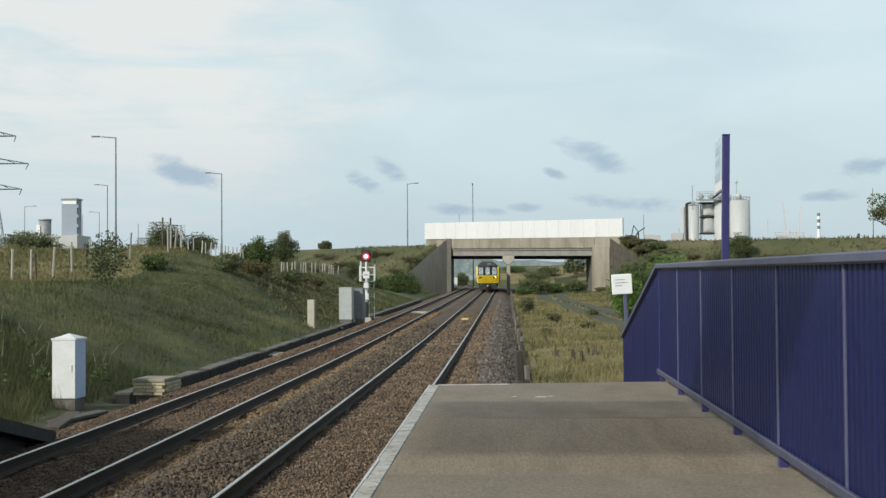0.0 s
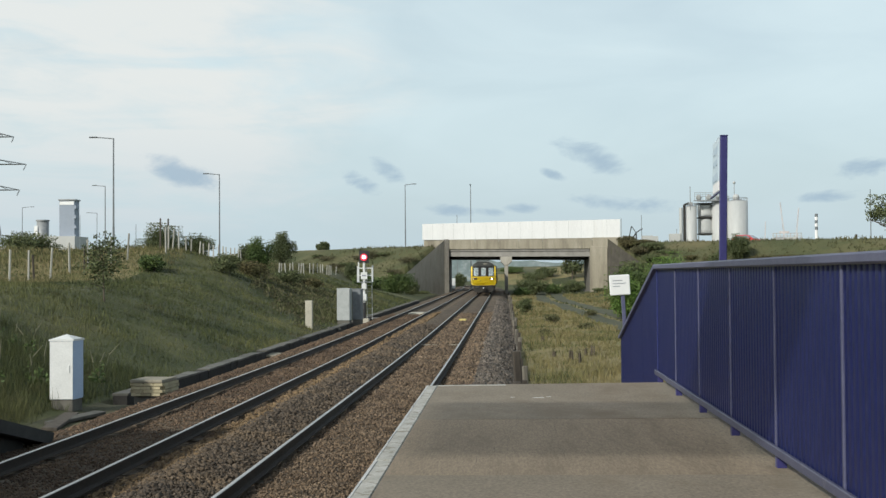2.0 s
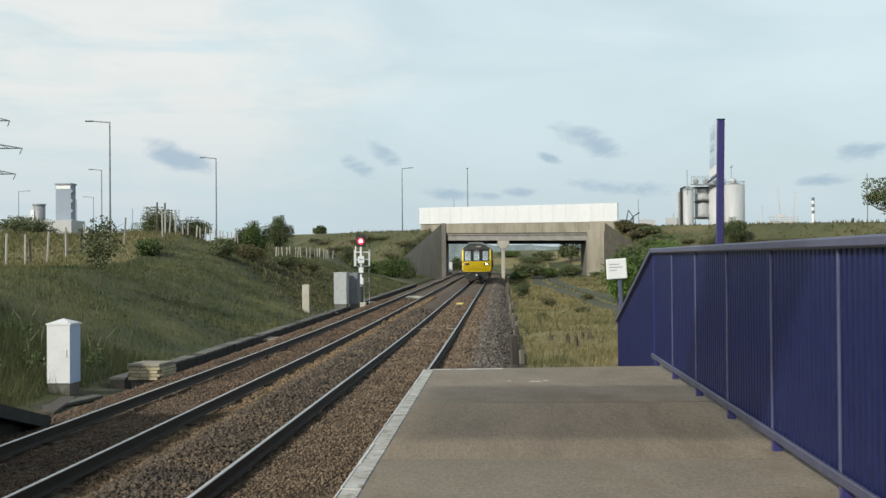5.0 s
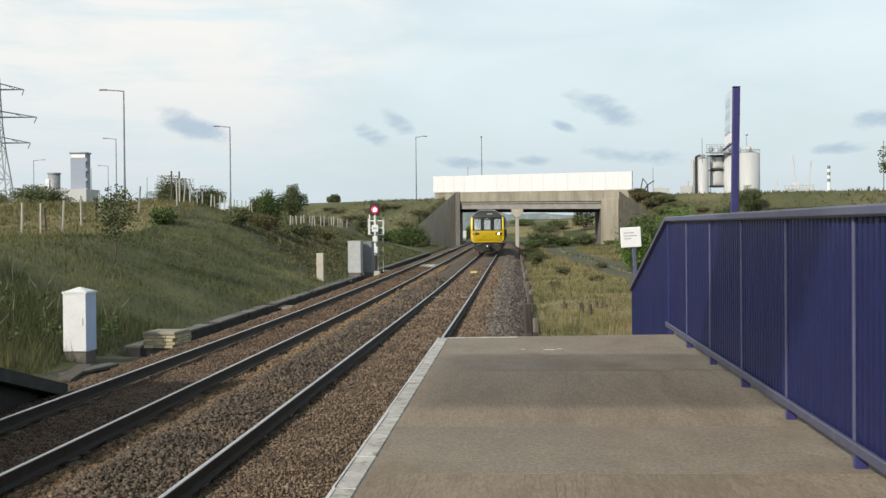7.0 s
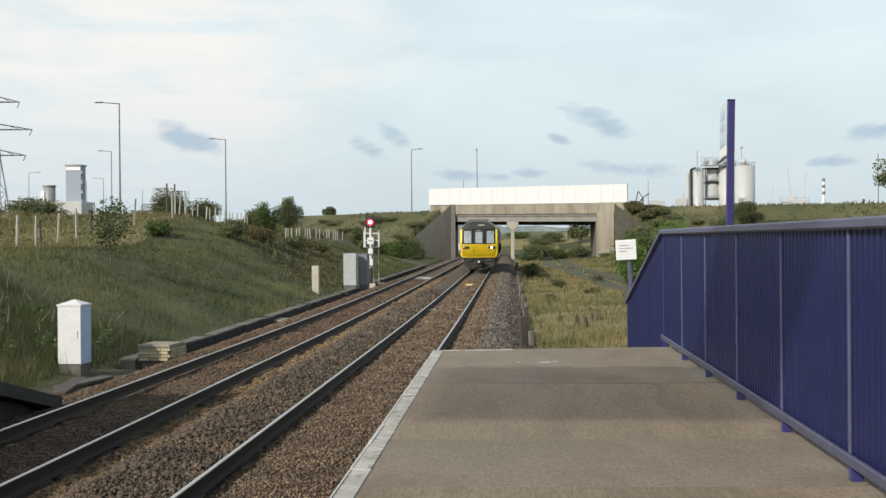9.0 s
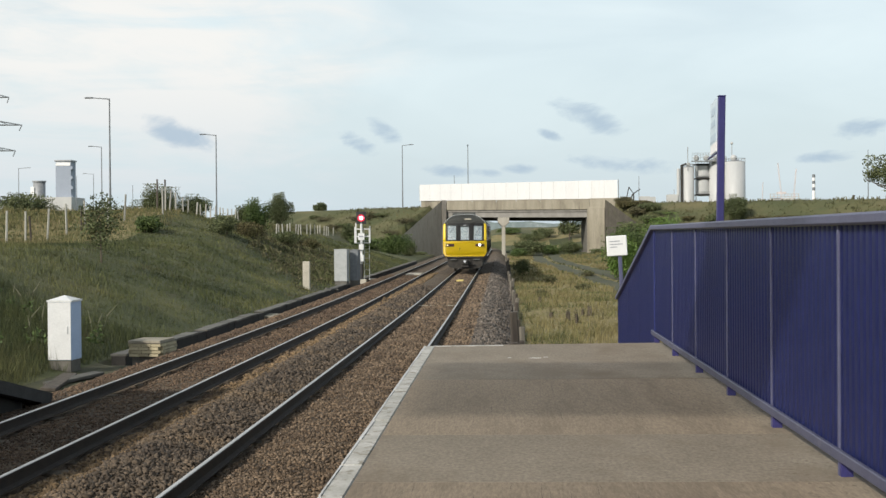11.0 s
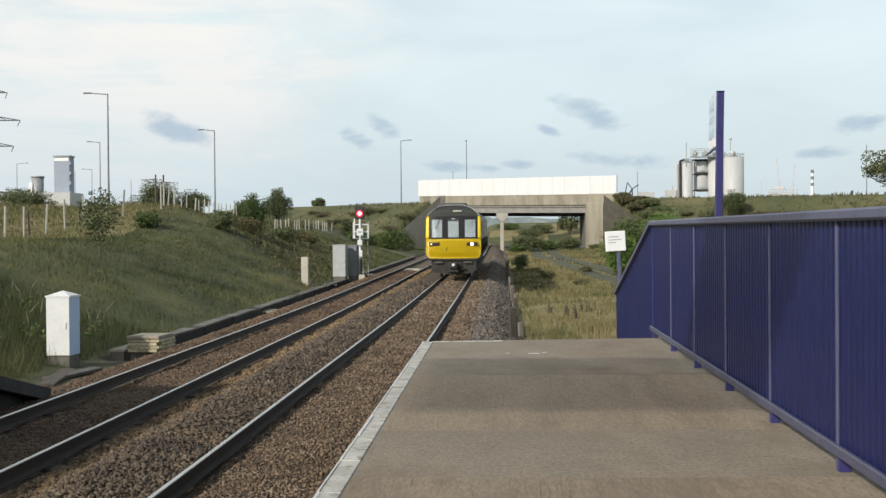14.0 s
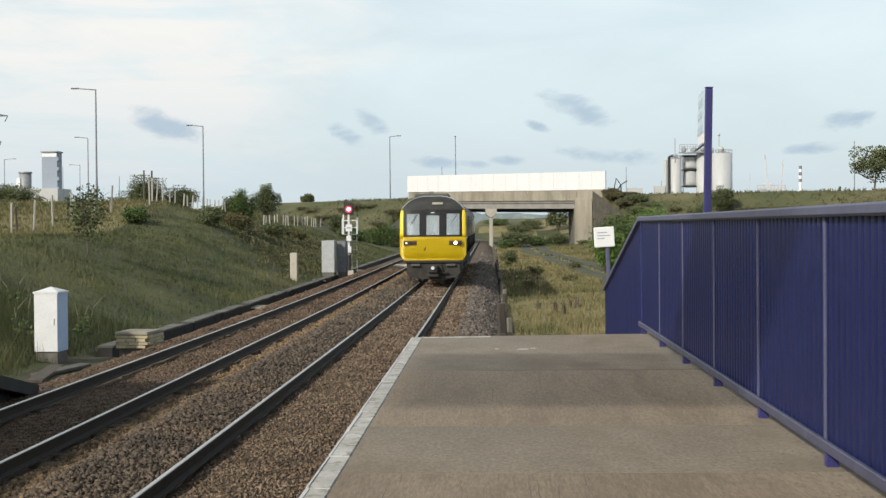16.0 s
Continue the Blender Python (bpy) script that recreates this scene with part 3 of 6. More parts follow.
def platform_near():
    pl = thing("platform", "worn tarmac railway platform with white painted edge", "platform", kind="structure")
    # cast bays of different age, with open joints between them
    skew = 0.122
    for y0, y1, m, label in ((-14, -6, "tarmac_brown", ""), (-6, -0.2, "tarmac_grey", ""), (-0.2, 6.74, "tarmac_brown", "brown brushed concrete bay"), (6.74, 8.4, "tarmac_grey", "greenish grey concrete bay"),
                             (8.4, 11.75, "tarmac_brown", ""), (11.75, PLAT_END, "tarmac_grey", "")):
        xa, xc, xb = edge_x(y0) + 0.131, edge_x(y1) + 0.131, 2.6
        s0, s1 = (0.02 if y0 < 11 else skew * 0.3), (0.02 if y1 < 15 else skew)
        bm = prism([(xa, y0 + 0.002), (xb, y0 + 0.002 + (xb - xa) * s0), (xb, y1 - 0.002 + (xb - xa) * s1), (xc, y1 - 0.002)], -1.0, PLAT)
        part("bay", bm, m, pl, label)
    part("joint_fill", boxed(-0.7, 2.55, -13, PLAT_END - 0.3, -0.9, PLAT - 0.012), "concrete_dark", pl)
    bm = bmesh.new()
    top = [(-0.86, PLAT_END + 0.012, PLAT), (2.6, PLAT_END + 0.43, PLAT), (2.6, 22.6, 0.0), (-0.86, 22.2, 0.0)]
    f = [bm.verts.new(v) for v in top]
    g = [bm.verts.new((x, y, -1.0)) for x, y, z in top]
    bm.faces.new(f), bm.faces.new(g[::-1])
    for i in range(4):
        bm.faces.new((f[i], g[i], g[(i + 1) % 4], f[(i + 1) % 4]))
    bmesh.ops.recalc_face_normals(bm, faces=bm.faces)
    part("ramp", bm, "tarmac_grey", pl, "ramp down from the platform's end")
    # dirt and moss specks, thicker along the foot of the fence
    rng = random.Random(8)
    bm = bmesh.new()
    for k in range(600):
        x, y, r = 2.1 - abs(rng.gauss(0, 0.30)), rng.uniform(4.2, 15.3), rng.uniform(0.004, 0.014)
        if x > edge_x(y) + 0.2:
            n = rng.randint(5, 7)
            bm.faces.new([bm.verts.new((x + r * rng.uniform(0.6, 1.2) * math.cos(6.283 * i / n), y + 1.6 * r * rng.uniform(0.6, 1.2) * math.sin(6.283 * i / n), PLAT + 0.0015 + 0.0000005 * k)) for i in range(n)])
    tagged(part("dirt_specks", bm, "dirt", pl, "dirt and moss specks along the fence"), kind="stuff")
    # fine cracks along the brushed grooves
    rng = random.Random(12)
    for k in range(22):
        x = rng.uniform(-0.55, 1.7)
        if k < 12:
            y, l = rng.uniform(5.4, 6.6), rng.uniform(0.2, 1.0)
        else:
            y, l = rng.uniform(8.6, 10.6), rng.uniform(0.3, 1.1)
        y1 = min(y + l, 6.72 if k < 12 else 11.7)
        n = 6
        bm = bmesh.new()
        prev = None
        for j in range(n + 1):
            yy = y + (y1 - y) * j / n
            x += rng.uniform(-0.006, 0.006)
            w = 0.0011 * (1 - abs(2 * j / n - 1)) + 0.0003
            row = (bm.verts.new((x - w, yy, PLAT + 0.0015)), bm.verts.new((x + w, yy, PLAT + 0.0015)))
            if prev:
                bm.faces.new((prev[0], prev[1], row[1], row[0]))
            prev = row
        part("crack", bm, "wood_dark", pl)
    # coping stones along the edge, their tops painted white
    n, y = 0, -13.8
    while y < PLAT_END - 0.2:
        step = min(0.915, PLAT_END - y)
        e = edge_x(y + step / 2)
        bm = boxed(e, e + 0.129, y + 0.004, y + step - 0.004, PLAT - 0.14, PLAT + 0.004 + 0.002 * (n % 2), bevel=0.008)
        part("coping", bm, "white_line", pl, "white painted edge stone, flaking")
        part("nosing", boxed(e - 0.004, e + 0.012 + 0.006 * math.sin(n * 1.9), y + 0.02, y + step - 0.02, PLAT - 0.05, PLAT + 0.0095), "white_rim", pl, "brighter white painted rim")
        y += step
        n += 1
    part("edge_wall", boxed(PLAT_EDGE + 0.06, PLAT_EDGE + 0.11, -14, PLAT_END, -1.0, PLAT - 0.15), "concrete_dark", pl, "dark platform wall")
    bm = boxed(PLAT_EDGE + 0.08, 0.0, PLAT_END - 0.16, PLAT_END - 0.05, PLAT - 0.1, PLAT + 0.004)
    bmesh.ops.rotate(bm, verts=bm.verts, cent=(PLAT_EDGE, PLAT_END, 0), matrix=Matrix.Rotation(radians(6.0), 3, "Z"))
    for x, y, w, l in ((0.30, 13.9, 0.14, 0.03), (0.46, 14.0, 0.06, 0.025), (0.05, 13.95, 0.05, 0.02)):
        part("paint_mark", prism([(x, y), (x + w, y - 0.3 * l), (x + w * 0.9, y + l), (x + w * 0.3, y + l * 1.3)], PLAT, PLAT + 0.003), "white_rim", pl, "spilt white paint mark")
    part("end_line", bm, "white_line", pl, "thin white line across the platform's end")


platform_near()


def platform_far():
    pl = thing("platform", "opposite platform's dark ramp going down to the ballast", "platform", kind="structure")
    x0, x1 = -11.5, -7.22

    def slab(xa, xb, prof):
        bm = bmesh.new()
        f = [bm.verts.new((xa, y, z)) for y, z in prof]
        g = [bm.verts.new((xb, y, z)) for y, z in prof]
        bm.faces.new(f), bm.faces.new(g[::-1])
        for i in range(len(prof)):
            j = (i + 1) % len(prof)
            bm.faces.new((f[i], g[i], g[j], f[j]))
        bmesh.ops.recalc_face_normals(bm, faces=bm.faces)
        return bm

    part("ramp_top", slab(x0, x1 + 0.06, [(-14, PLAT), (14.3, PLAT), (19.05, -0.07), (18.95, -0.24), (14.3, PLAT - 0.19), (-14, PLAT - 0.19)]), "deck_dark", pl, "dark grey ramp top")
    # the wall's side away from the sun has its shade in the colour
    part("ramp_wall", slab(x0, x1 - 0.1, [(-14, PLAT - 0.195), (14.3, PLAT - 0.195), (18.2, -0.10), (18.2, -0.9), (-14, -0.9)]), "shade_black", pl, "ramp side wall, its shade painted near-black")


platform_far()


def far_shade_blocker():
    # stands out of view, added only to shade the far track and ramp
    s = thing("waiting_shelter", "unseen shelter-shaped block added to shade the far track", "shelter", kind="structure")
    part("wall", boxed(-10.9, -10.75, 1.0, 15.0, PLAT, 3.6), "blue_paint", s)
    part("roof", boxed(-11.0, -8.7, 0.8, 15.2, 3.6, 3.75), "roof_grey", s)
    for y in (1.0, 14.9):
        part("end_wall", boxed(-10.75, -8.9, y, y + 0.1, PLAT, 3.6), "blue_paint", s)
    part("front_screen", boxed(-8.95, -8.85, 3.5, 12.5, PLAT, 3.6), "blue_paint", s)


far_shade_blocker()


# ---- unseen footbridge overhead, added so that its shadow falls on platform and fence ----
def footbridge():
    fb = thing("footbridge", "unseen slatted deck added to shade platform and fence", "footbridge", kind="structure")
    y0, y1, z = 3.45, 7.35, 5.6
    # slat width and gaps set how dark the cast shadow gets
    for k in range(24):
        y = y0 - 0.15 + k * 0.17
        part("deck_board", boxed(-6.0, 9, y, y + 0.074, z + 0.1, z + 0.12), "wood_dark", fb)
    part("span", boxed(-14, 9, -7, -4, z, z + 0.3), "concrete", fb)
    part("link", boxed(6.2, 9, -4, y0, z, z + 0.3), "concrete", fb)
    for x, y in ((-13.2, -5.8), (7.6, -5.8), (7.6, 5.2)):
        part("pier", boxed(x, x + 0.5, y, y + 0.5, -0.5, z), "concrete", fb)


footbridge()


# ---- blue steel screen fence ----
def blue_fence():
    fence = thing("screen_fence", "blue corrugated steel screen fence along the platform's back", "fence", kind="structure")
    fence.matrix_basis = Matrix.Translation((FENCE_X, 14.185, 0)) @ Matrix.Rotation(radians(-0.51), 4, "Z") @ Matrix.Translation((-FENCE_X, -14.185, 0))
    bay, top, low = 1.801, 2.412, 1.09

    def top_z(y):
        return top + 0.0055 * (y - 14.2)


    def corrugated(y0, y1, tops, bottoms):
        bm = bmesh.new()
        n = max(2, int(round((y1 - y0) / 0.108)))
        prev = None
        for k in range(n * 8 + 1):
            y = y0 + (y1 - y0) * k / (n * 8)
            x = FENCE_X + (0.0, 0.0, 0.0, 0.0, 0.0015, 0.0090, 0.0110, 0.0035)[k % 8]
            s = (y - y0) / (y1 - y0)
            zt, zb = tops[0] + (tops[1] - tops[0]) * s, bottoms[0] + (bottoms[1] - bottoms[0]) * s
            row = (bm.verts.new((x, y, zb)), bm.verts.new((x, y, zt)))
            if prev:
                bm.faces.new((prev[0], row[0], row[1], prev[1]))
            prev = row
        bmesh.ops.solidify(bm, geom=bm.faces, thickness=0.004)
        return bm

    posts = [15.986 - bay * k for k in range(0, 13)]
    for k, y in enumerate(posts):
        part("post", boxed(FENCE_X - 0.011, FENCE_X + 0.05, y - 0.016, y + 0.016, PLAT - 0.02, top_z(y), bevel=0.003), "blue_post" if k else "blue_paint", fence)
        part("foot", boxed(FENCE_X - 0.010, FENCE_X + 0.058, y - 0.060, y - 0.018, PLAT - 0.03, low - 0.02, bevel=0.004), "navy", fence)
        if k:
            part("panel", corrugated(y + 0.019, posts[k - 1] - 0.019, (top_z(y), top_z(posts[k - 1])), (low, low)), "blue_paint", fence)
    end = posts[0] + 0.05
    bm = boxed(FENCE_X - 0.05, FENCE_X + 0.07, posts[-1], end, top + 0.002, top + 0.066, bevel=0.012)
    for v in bm.verts:
        v.co.z = top_z(v.co.y) + v.co.z - top
    part("top_rail", bm, "blue_rail", fence, "grey-blue capping rail")
    part("bottom_rail", boxed(FENCE_X - 0.044, FENCE_X - 0.013, posts[-1], end, low - 0.032, low + 0.030, bevel=0.006), "blue_low", fence, "grey-blue bottom rail")
    # beyond the platform's end the screen runs down beside the ramp
    tail, tz, ry0 = 21.6, 1.22, posts[0] + 0.034
    n = 3
    for k in range(n):
        ya, yb = ry0 + (tail - ry0) * k / n, ry0 + (tail - ry0) * (k + 1) / n
        za, zb = top + 0.04 + (tz - top) * k / n, top + 0.04 + (tz - top) * (k + 1) / n
        ba, bb = PLAT - 0.15 * (ya - 15.6), PLAT - 0.15 * (yb - 15.6)
        part("ramp_panel", corrugated(ya, yb - 0.02, (za, zb), (ba, bb)), "blue_paint", fence)
        part("post", boxed(FENCE_X + 0.032, FENCE_X + 0.07, yb - 0.05, yb, bb - 0.2, zb), "blue_post", fence)
    bm = boxed(-0.045, 0.07, 0, math.hypot(tail - ry0, tz - top), 0, 0.05)
    bmesh.ops.rotate(bm, verts=bm.verts, cent=(0, 0, 0), matrix=Matrix.Rotation(math.atan2(tz - top, tail - ry0), 3, "X"))
    bmesh.ops.translate(bm, verts=bm.verts, vec=(FENCE_X, ry0, top + 0.03))
    part("sloping_rail", bm, "blue_post", fence)


blue_fence()


# ---- road bridge ----
def road_bridge():
    br = thing("road_bridge", "concrete road bridge over the railway with white screens", "bridge", kind="structure")
    # sheared: cross members run parallel to the tracks
    base = Matrix(((ROAD_DIR.x, 0, 0, ROAD_L.x), (ROAD_DIR.y, 1, 0, ROAD_L.y), (0, 0, 1, 0), (0, 0, 0, 1)))
    span = (ROAD_R - ROAD_L).length
    SOF = 5.52

    def put(name, bm, m, label=""):
        for v in bm.verts:
            if v.co.z > 4:
                v.co.z -= 0.018 * (v.co.x - 9)  # the road runs slightly downhill
        bm.transform(base)
        return part(name, bm, m, br, label)

    # edge beam and parapet, in cast lengths
    xs = [0.15, 4.9, 9.2, 12.6, 16.6, span + 0.4]
    for a, b in zip(xs[:-1], xs[1:]):
        put("parapet_panel", boxed(a + 0.02, b - 0.02, -0.35, 0.0, SOF + 1.0, SOF + 2.4, bevel=0.03), "concrete")
    put("parapet_end", boxed(-4.7, 0.12, -0.2, 0.2, SOF + 1.0, SOF + 2.4, bevel=0.03), "concrete")
    put("parapet_end", boxed(span + 0.42, span + 5.0, -0.45, 0.0, SOF + 0.98, SOF + 2.42, bevel=0.03), "concrete")
    put("back_parapet", boxed(-4, span + 5, ROAD_W - 0.3, ROAD_W, SOF + 1.0, SOF + 2.4), "concrete")
    # inner beams are near-black: shade under the deck put into their colour
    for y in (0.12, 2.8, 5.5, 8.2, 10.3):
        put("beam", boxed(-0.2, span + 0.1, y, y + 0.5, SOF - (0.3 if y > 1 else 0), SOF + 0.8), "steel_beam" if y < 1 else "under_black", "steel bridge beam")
    put("ledge", boxed(0.1, span, -0.1, 0.1, SOF + 0.74, SOF + 0.99), "steel_beam")
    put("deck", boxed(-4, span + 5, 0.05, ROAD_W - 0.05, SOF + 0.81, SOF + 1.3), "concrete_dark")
    # white screen of tall sheets
    x, n = -4.95, 0
    while x < span + 4.6:
        w = 1.98
        put("screen_sheet", boxed(x, min(x + w, span + 4.75) - 0.012, -0.43, -0.40 - 0.004 * (n % 2), SOF + 2.36, SOF + 4.68), "white_sheet")
        put("screen_batten", boxed(x - 0.018, x + 0.012, -0.438, -0.432, SOF + 2.4, SOF + 4.6), "grey_paint")
        x += w
        n += 1
    put("screen_post", boxed(span + 4.76, span + 4.84, -0.45, -0.3, SOF + 1.5, SOF + 4.72), "concrete_dark")
    # pier with a hammer head
    px = 10.4
    put("pier", boxed(px - 0.32, px + 0.32, 0.1, 10.6, 0.2, SOF - 0.9, bevel=0.05), "concrete_pier", "pale concrete pier")
    bm = extrude_profile([(px - 0.32, SOF - 1.15), (px + 0.32, SOF - 1.15), (px + 1.0, SOF - 0.6), (px + 1.0, SOF - 0.02), (px - 1.0, SOF - 0.02), (px - 1.0, SOF - 0.6)], -0.1, 10.8)
    put("pier_head", bm, "concrete_pier")
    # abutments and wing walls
    # dark concrete on the abutments carries the shade under the bridge
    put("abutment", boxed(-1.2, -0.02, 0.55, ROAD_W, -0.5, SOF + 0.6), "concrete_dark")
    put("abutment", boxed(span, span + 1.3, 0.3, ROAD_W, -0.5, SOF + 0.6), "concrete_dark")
    put("pilaster", boxed(-0.75, 0.12, -0.5, 0.5, -0.2, SOF + 2.42, bevel=0.04), "concrete_dark", "dark concrete end pillar")
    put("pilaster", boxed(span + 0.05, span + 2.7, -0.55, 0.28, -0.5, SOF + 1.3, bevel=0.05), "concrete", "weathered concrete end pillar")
    for xa, xb, yb, zb, zt in ((-0.76, -8.2, -11.6, -0.3, 2.5), (span + 2.71, span + 7.2, -7.7, -0.5, 4.3)):
        bm = bmesh.new()
        pts = [(xa, -0.35, -0.6), (xb, yb, -0.6), (xb, yb, zt), (xa, -0.35, SOF + 2.3)]
        f = [bm.verts.new(p) for p in pts]
        g = [bm.verts.new((x, y + 0.45, z)) for x, y, z in pts]
        bm.faces.new(f), bm.faces.new(g[::-1])
        for i in range(4):
            bm.faces.new((f[i], g[i], g[(i + 1) % 4], f[(i + 1) % 4]))
        bmesh.ops.recalc_face_normals(bm, faces=bm.faces)
        # left wing wall in pale concrete, right one in dark brown
        put("wing_wall", bm, "concrete_pier" if xa < 0 else "concrete_brown", "weathered concrete wing wall")


road_bridge()


# ---- the red car on the road ----
def red_car():
    c = thing("car", "small red hatchback driving along the raised road", "car")
    body = extrude_profile([(-1.95, 0.28), (-2.0, 0.55), (-1.97, 0.82), (-1.82, 0.96), (0.95, 0.96), (1.70, 0.84), (1.96, 0.66), (2.0, 0.40), (1.92, 0.26)], -0.84, 0.84)
    bmesh.ops.bevel(body, geom=body.edges[:], offset=0.05, segments=2, affect="EDGES", profile=0.5)
    part("body", body, "car_red", c, "glossy red lower body", True)
    part("cabin", extrude_profile([(-1.78, 0.95), (-1.50, 1.36), (-1.20, 1.44), (0.05, 1.46), (0.28, 1.40), (1.02, 0.95)], -0.72, 0.72), "car_red", c, "red roof and pillars")
    for sy in (-1, 1):
        y0, y1 = (0.721, 0.73) if sy > 0 else (-0.73, -0.721)
        part("rear_window", extrude_profile([(-1.50, 1.0), (-1.32, 1.32), (-0.52, 1.36), (-0.52, 1.0)], y0, y1), "cab_dark", c, "dark side glass")
        part("front_window", extrude_profile([(-0.44, 1.0), (-0.44, 1.36), (0.10, 1.36), (0.74, 1.0)], y0, y1), "cab_dark", c, "dark side glass")
        part("headlight", boxed(1.86, 1.97, sy * 0.62 - 0.15, sy * 0.62 + 0.15, 0.58, 0.70, bevel=0.02), "side_pale", c, "clear headlight")
        part("tail_light", boxed(-2.01, -1.94, sy * 0.68 - 0.1, sy * 0.68 + 0.1, 0.66, 0.86, bevel=0.02), "lens_dark", c, "dark red tail light")
        part("mirror", boxed(0.52, 0.66, sy * 0.86 - 0.09, sy * 0.86 + 0.09, 0.96, 1.08, bevel=0.03), "car_red", c)
    for name, quad in (("windscreen", [(0.33, 1.378), (0.98, 0.985), (0.988, 0.992), (0.338, 1.386)]), ("tailgate_glass", [(-1.74, 1.01), (-1.53, 1.325), (-1.538, 1.331), (-1.748, 1.016)])):
        part(name, extrude_profile(quad, -0.62, 0.62), "cab_dark", c, "dark glass")
    part("bumper", boxed(1.90, 2.03, -0.72, 0.72, 0.30, 0.48, bevel=0.03), "black_paint", c)
    wheels = []
    for x in (-1.22, 1.25):
        for sy in (-1, 1):
            w = part("wheel", rods((0, sy * 0.02 - 0.09, 0), (0, sy * 0.02 + 0.09, 0), 0.30, seg=20), "under_black", c, "black tyre")
            part("rim", rods((0, sy * 0.09, 0), (0, sy * 0.125, 0), 0.19, seg=7), "galvanised", w, "silver wheel rim")
            wheels.append((w, x, sy * 0.75))
    return c, wheels


CAR, CAR_WHEELS = red_car()


# ---- the railbus ----
WHEELS = []


def half_width(z):
    return float(np.interp(z, [1.05, 1.12, 1.30, 2.0, 3.10, 3.18, 3.30, 3.44, 3.56, 3.66, 3.72, 3.76, 3.78], [1.22, 1.30, 1.40, 1.40, 1.385, 1.34, 1.25, 1.12, 0.97, 0.80, 0.62, 0.36, 0.02]))


def cab_y(x, z):
    return 0.16 * abs(x / 1.4) ** 4 + 0.22 * max(0.0, (z - 2.05) / 1.2) ** 1.4 + (0.45 * ((z - 3.3) / 0.5) ** 2 if z > 3.3 else 0) + 0.10 * max(0.0, (1.32 - z) / 0.27)


def cab_patch(x0, x1, z0, z1, off=0.0, nx=8, nz=8, thick=0.02):
    """A patch of the cab's bowed front; x in metres, or None for the body's own outline."""
    bm, grid = bmesh.new(), []
    for j in range(nz + 1):
        z = z0 + (z1 - z0) * j / nz
        a = -half_width(z) if x0 is None else x0
        b = half_width(z) if x1 is None else x1
        grid.append([bm.verts.new((a + (b - a) * i / nx, cab_y(a + (b - a) * i / nx, z) - off, z)) for i in range(nx + 1)])
    for j in range(nz):
        for i in range(nx):
            bm.faces.new((grid[j][i], grid[j][i + 1], grid[j + 1][i + 1], grid[j + 1][i]))
    if thick:
        bmesh.ops.solidify(bm, geom=bm.faces, thickness=-thick)
        bmesh.ops.recalc_face_normals(bm, faces=bm.faces)
    return bm


def side_strip(sx, y0, y1, z0, z1, off=0.0, thick=0.03, nz=4, taper=0.0):
    bm, grid = bmesh.new(), []
    for j in range(nz + 1):
        z = z0 + (z1 - z0) * j / nz
        x = sx * (half_width(z) + off)
        ya = y0 if y0 > 0.3 else cab_y(half_width(z), z)
        grid.append((bm.verts.new((x, ya, z)), bm.verts.new((x, y1, z))))
    for j in range(nz):
        bm.faces.new((grid[j][0], grid[j][1], grid[j + 1][1], grid[j + 1][0]))
    bmesh.ops.solidify(bm, geom=bm.faces, thickness=thick)
    bmesh.ops.recalc_face_normals(bm, faces=bm.faces)
    return bm


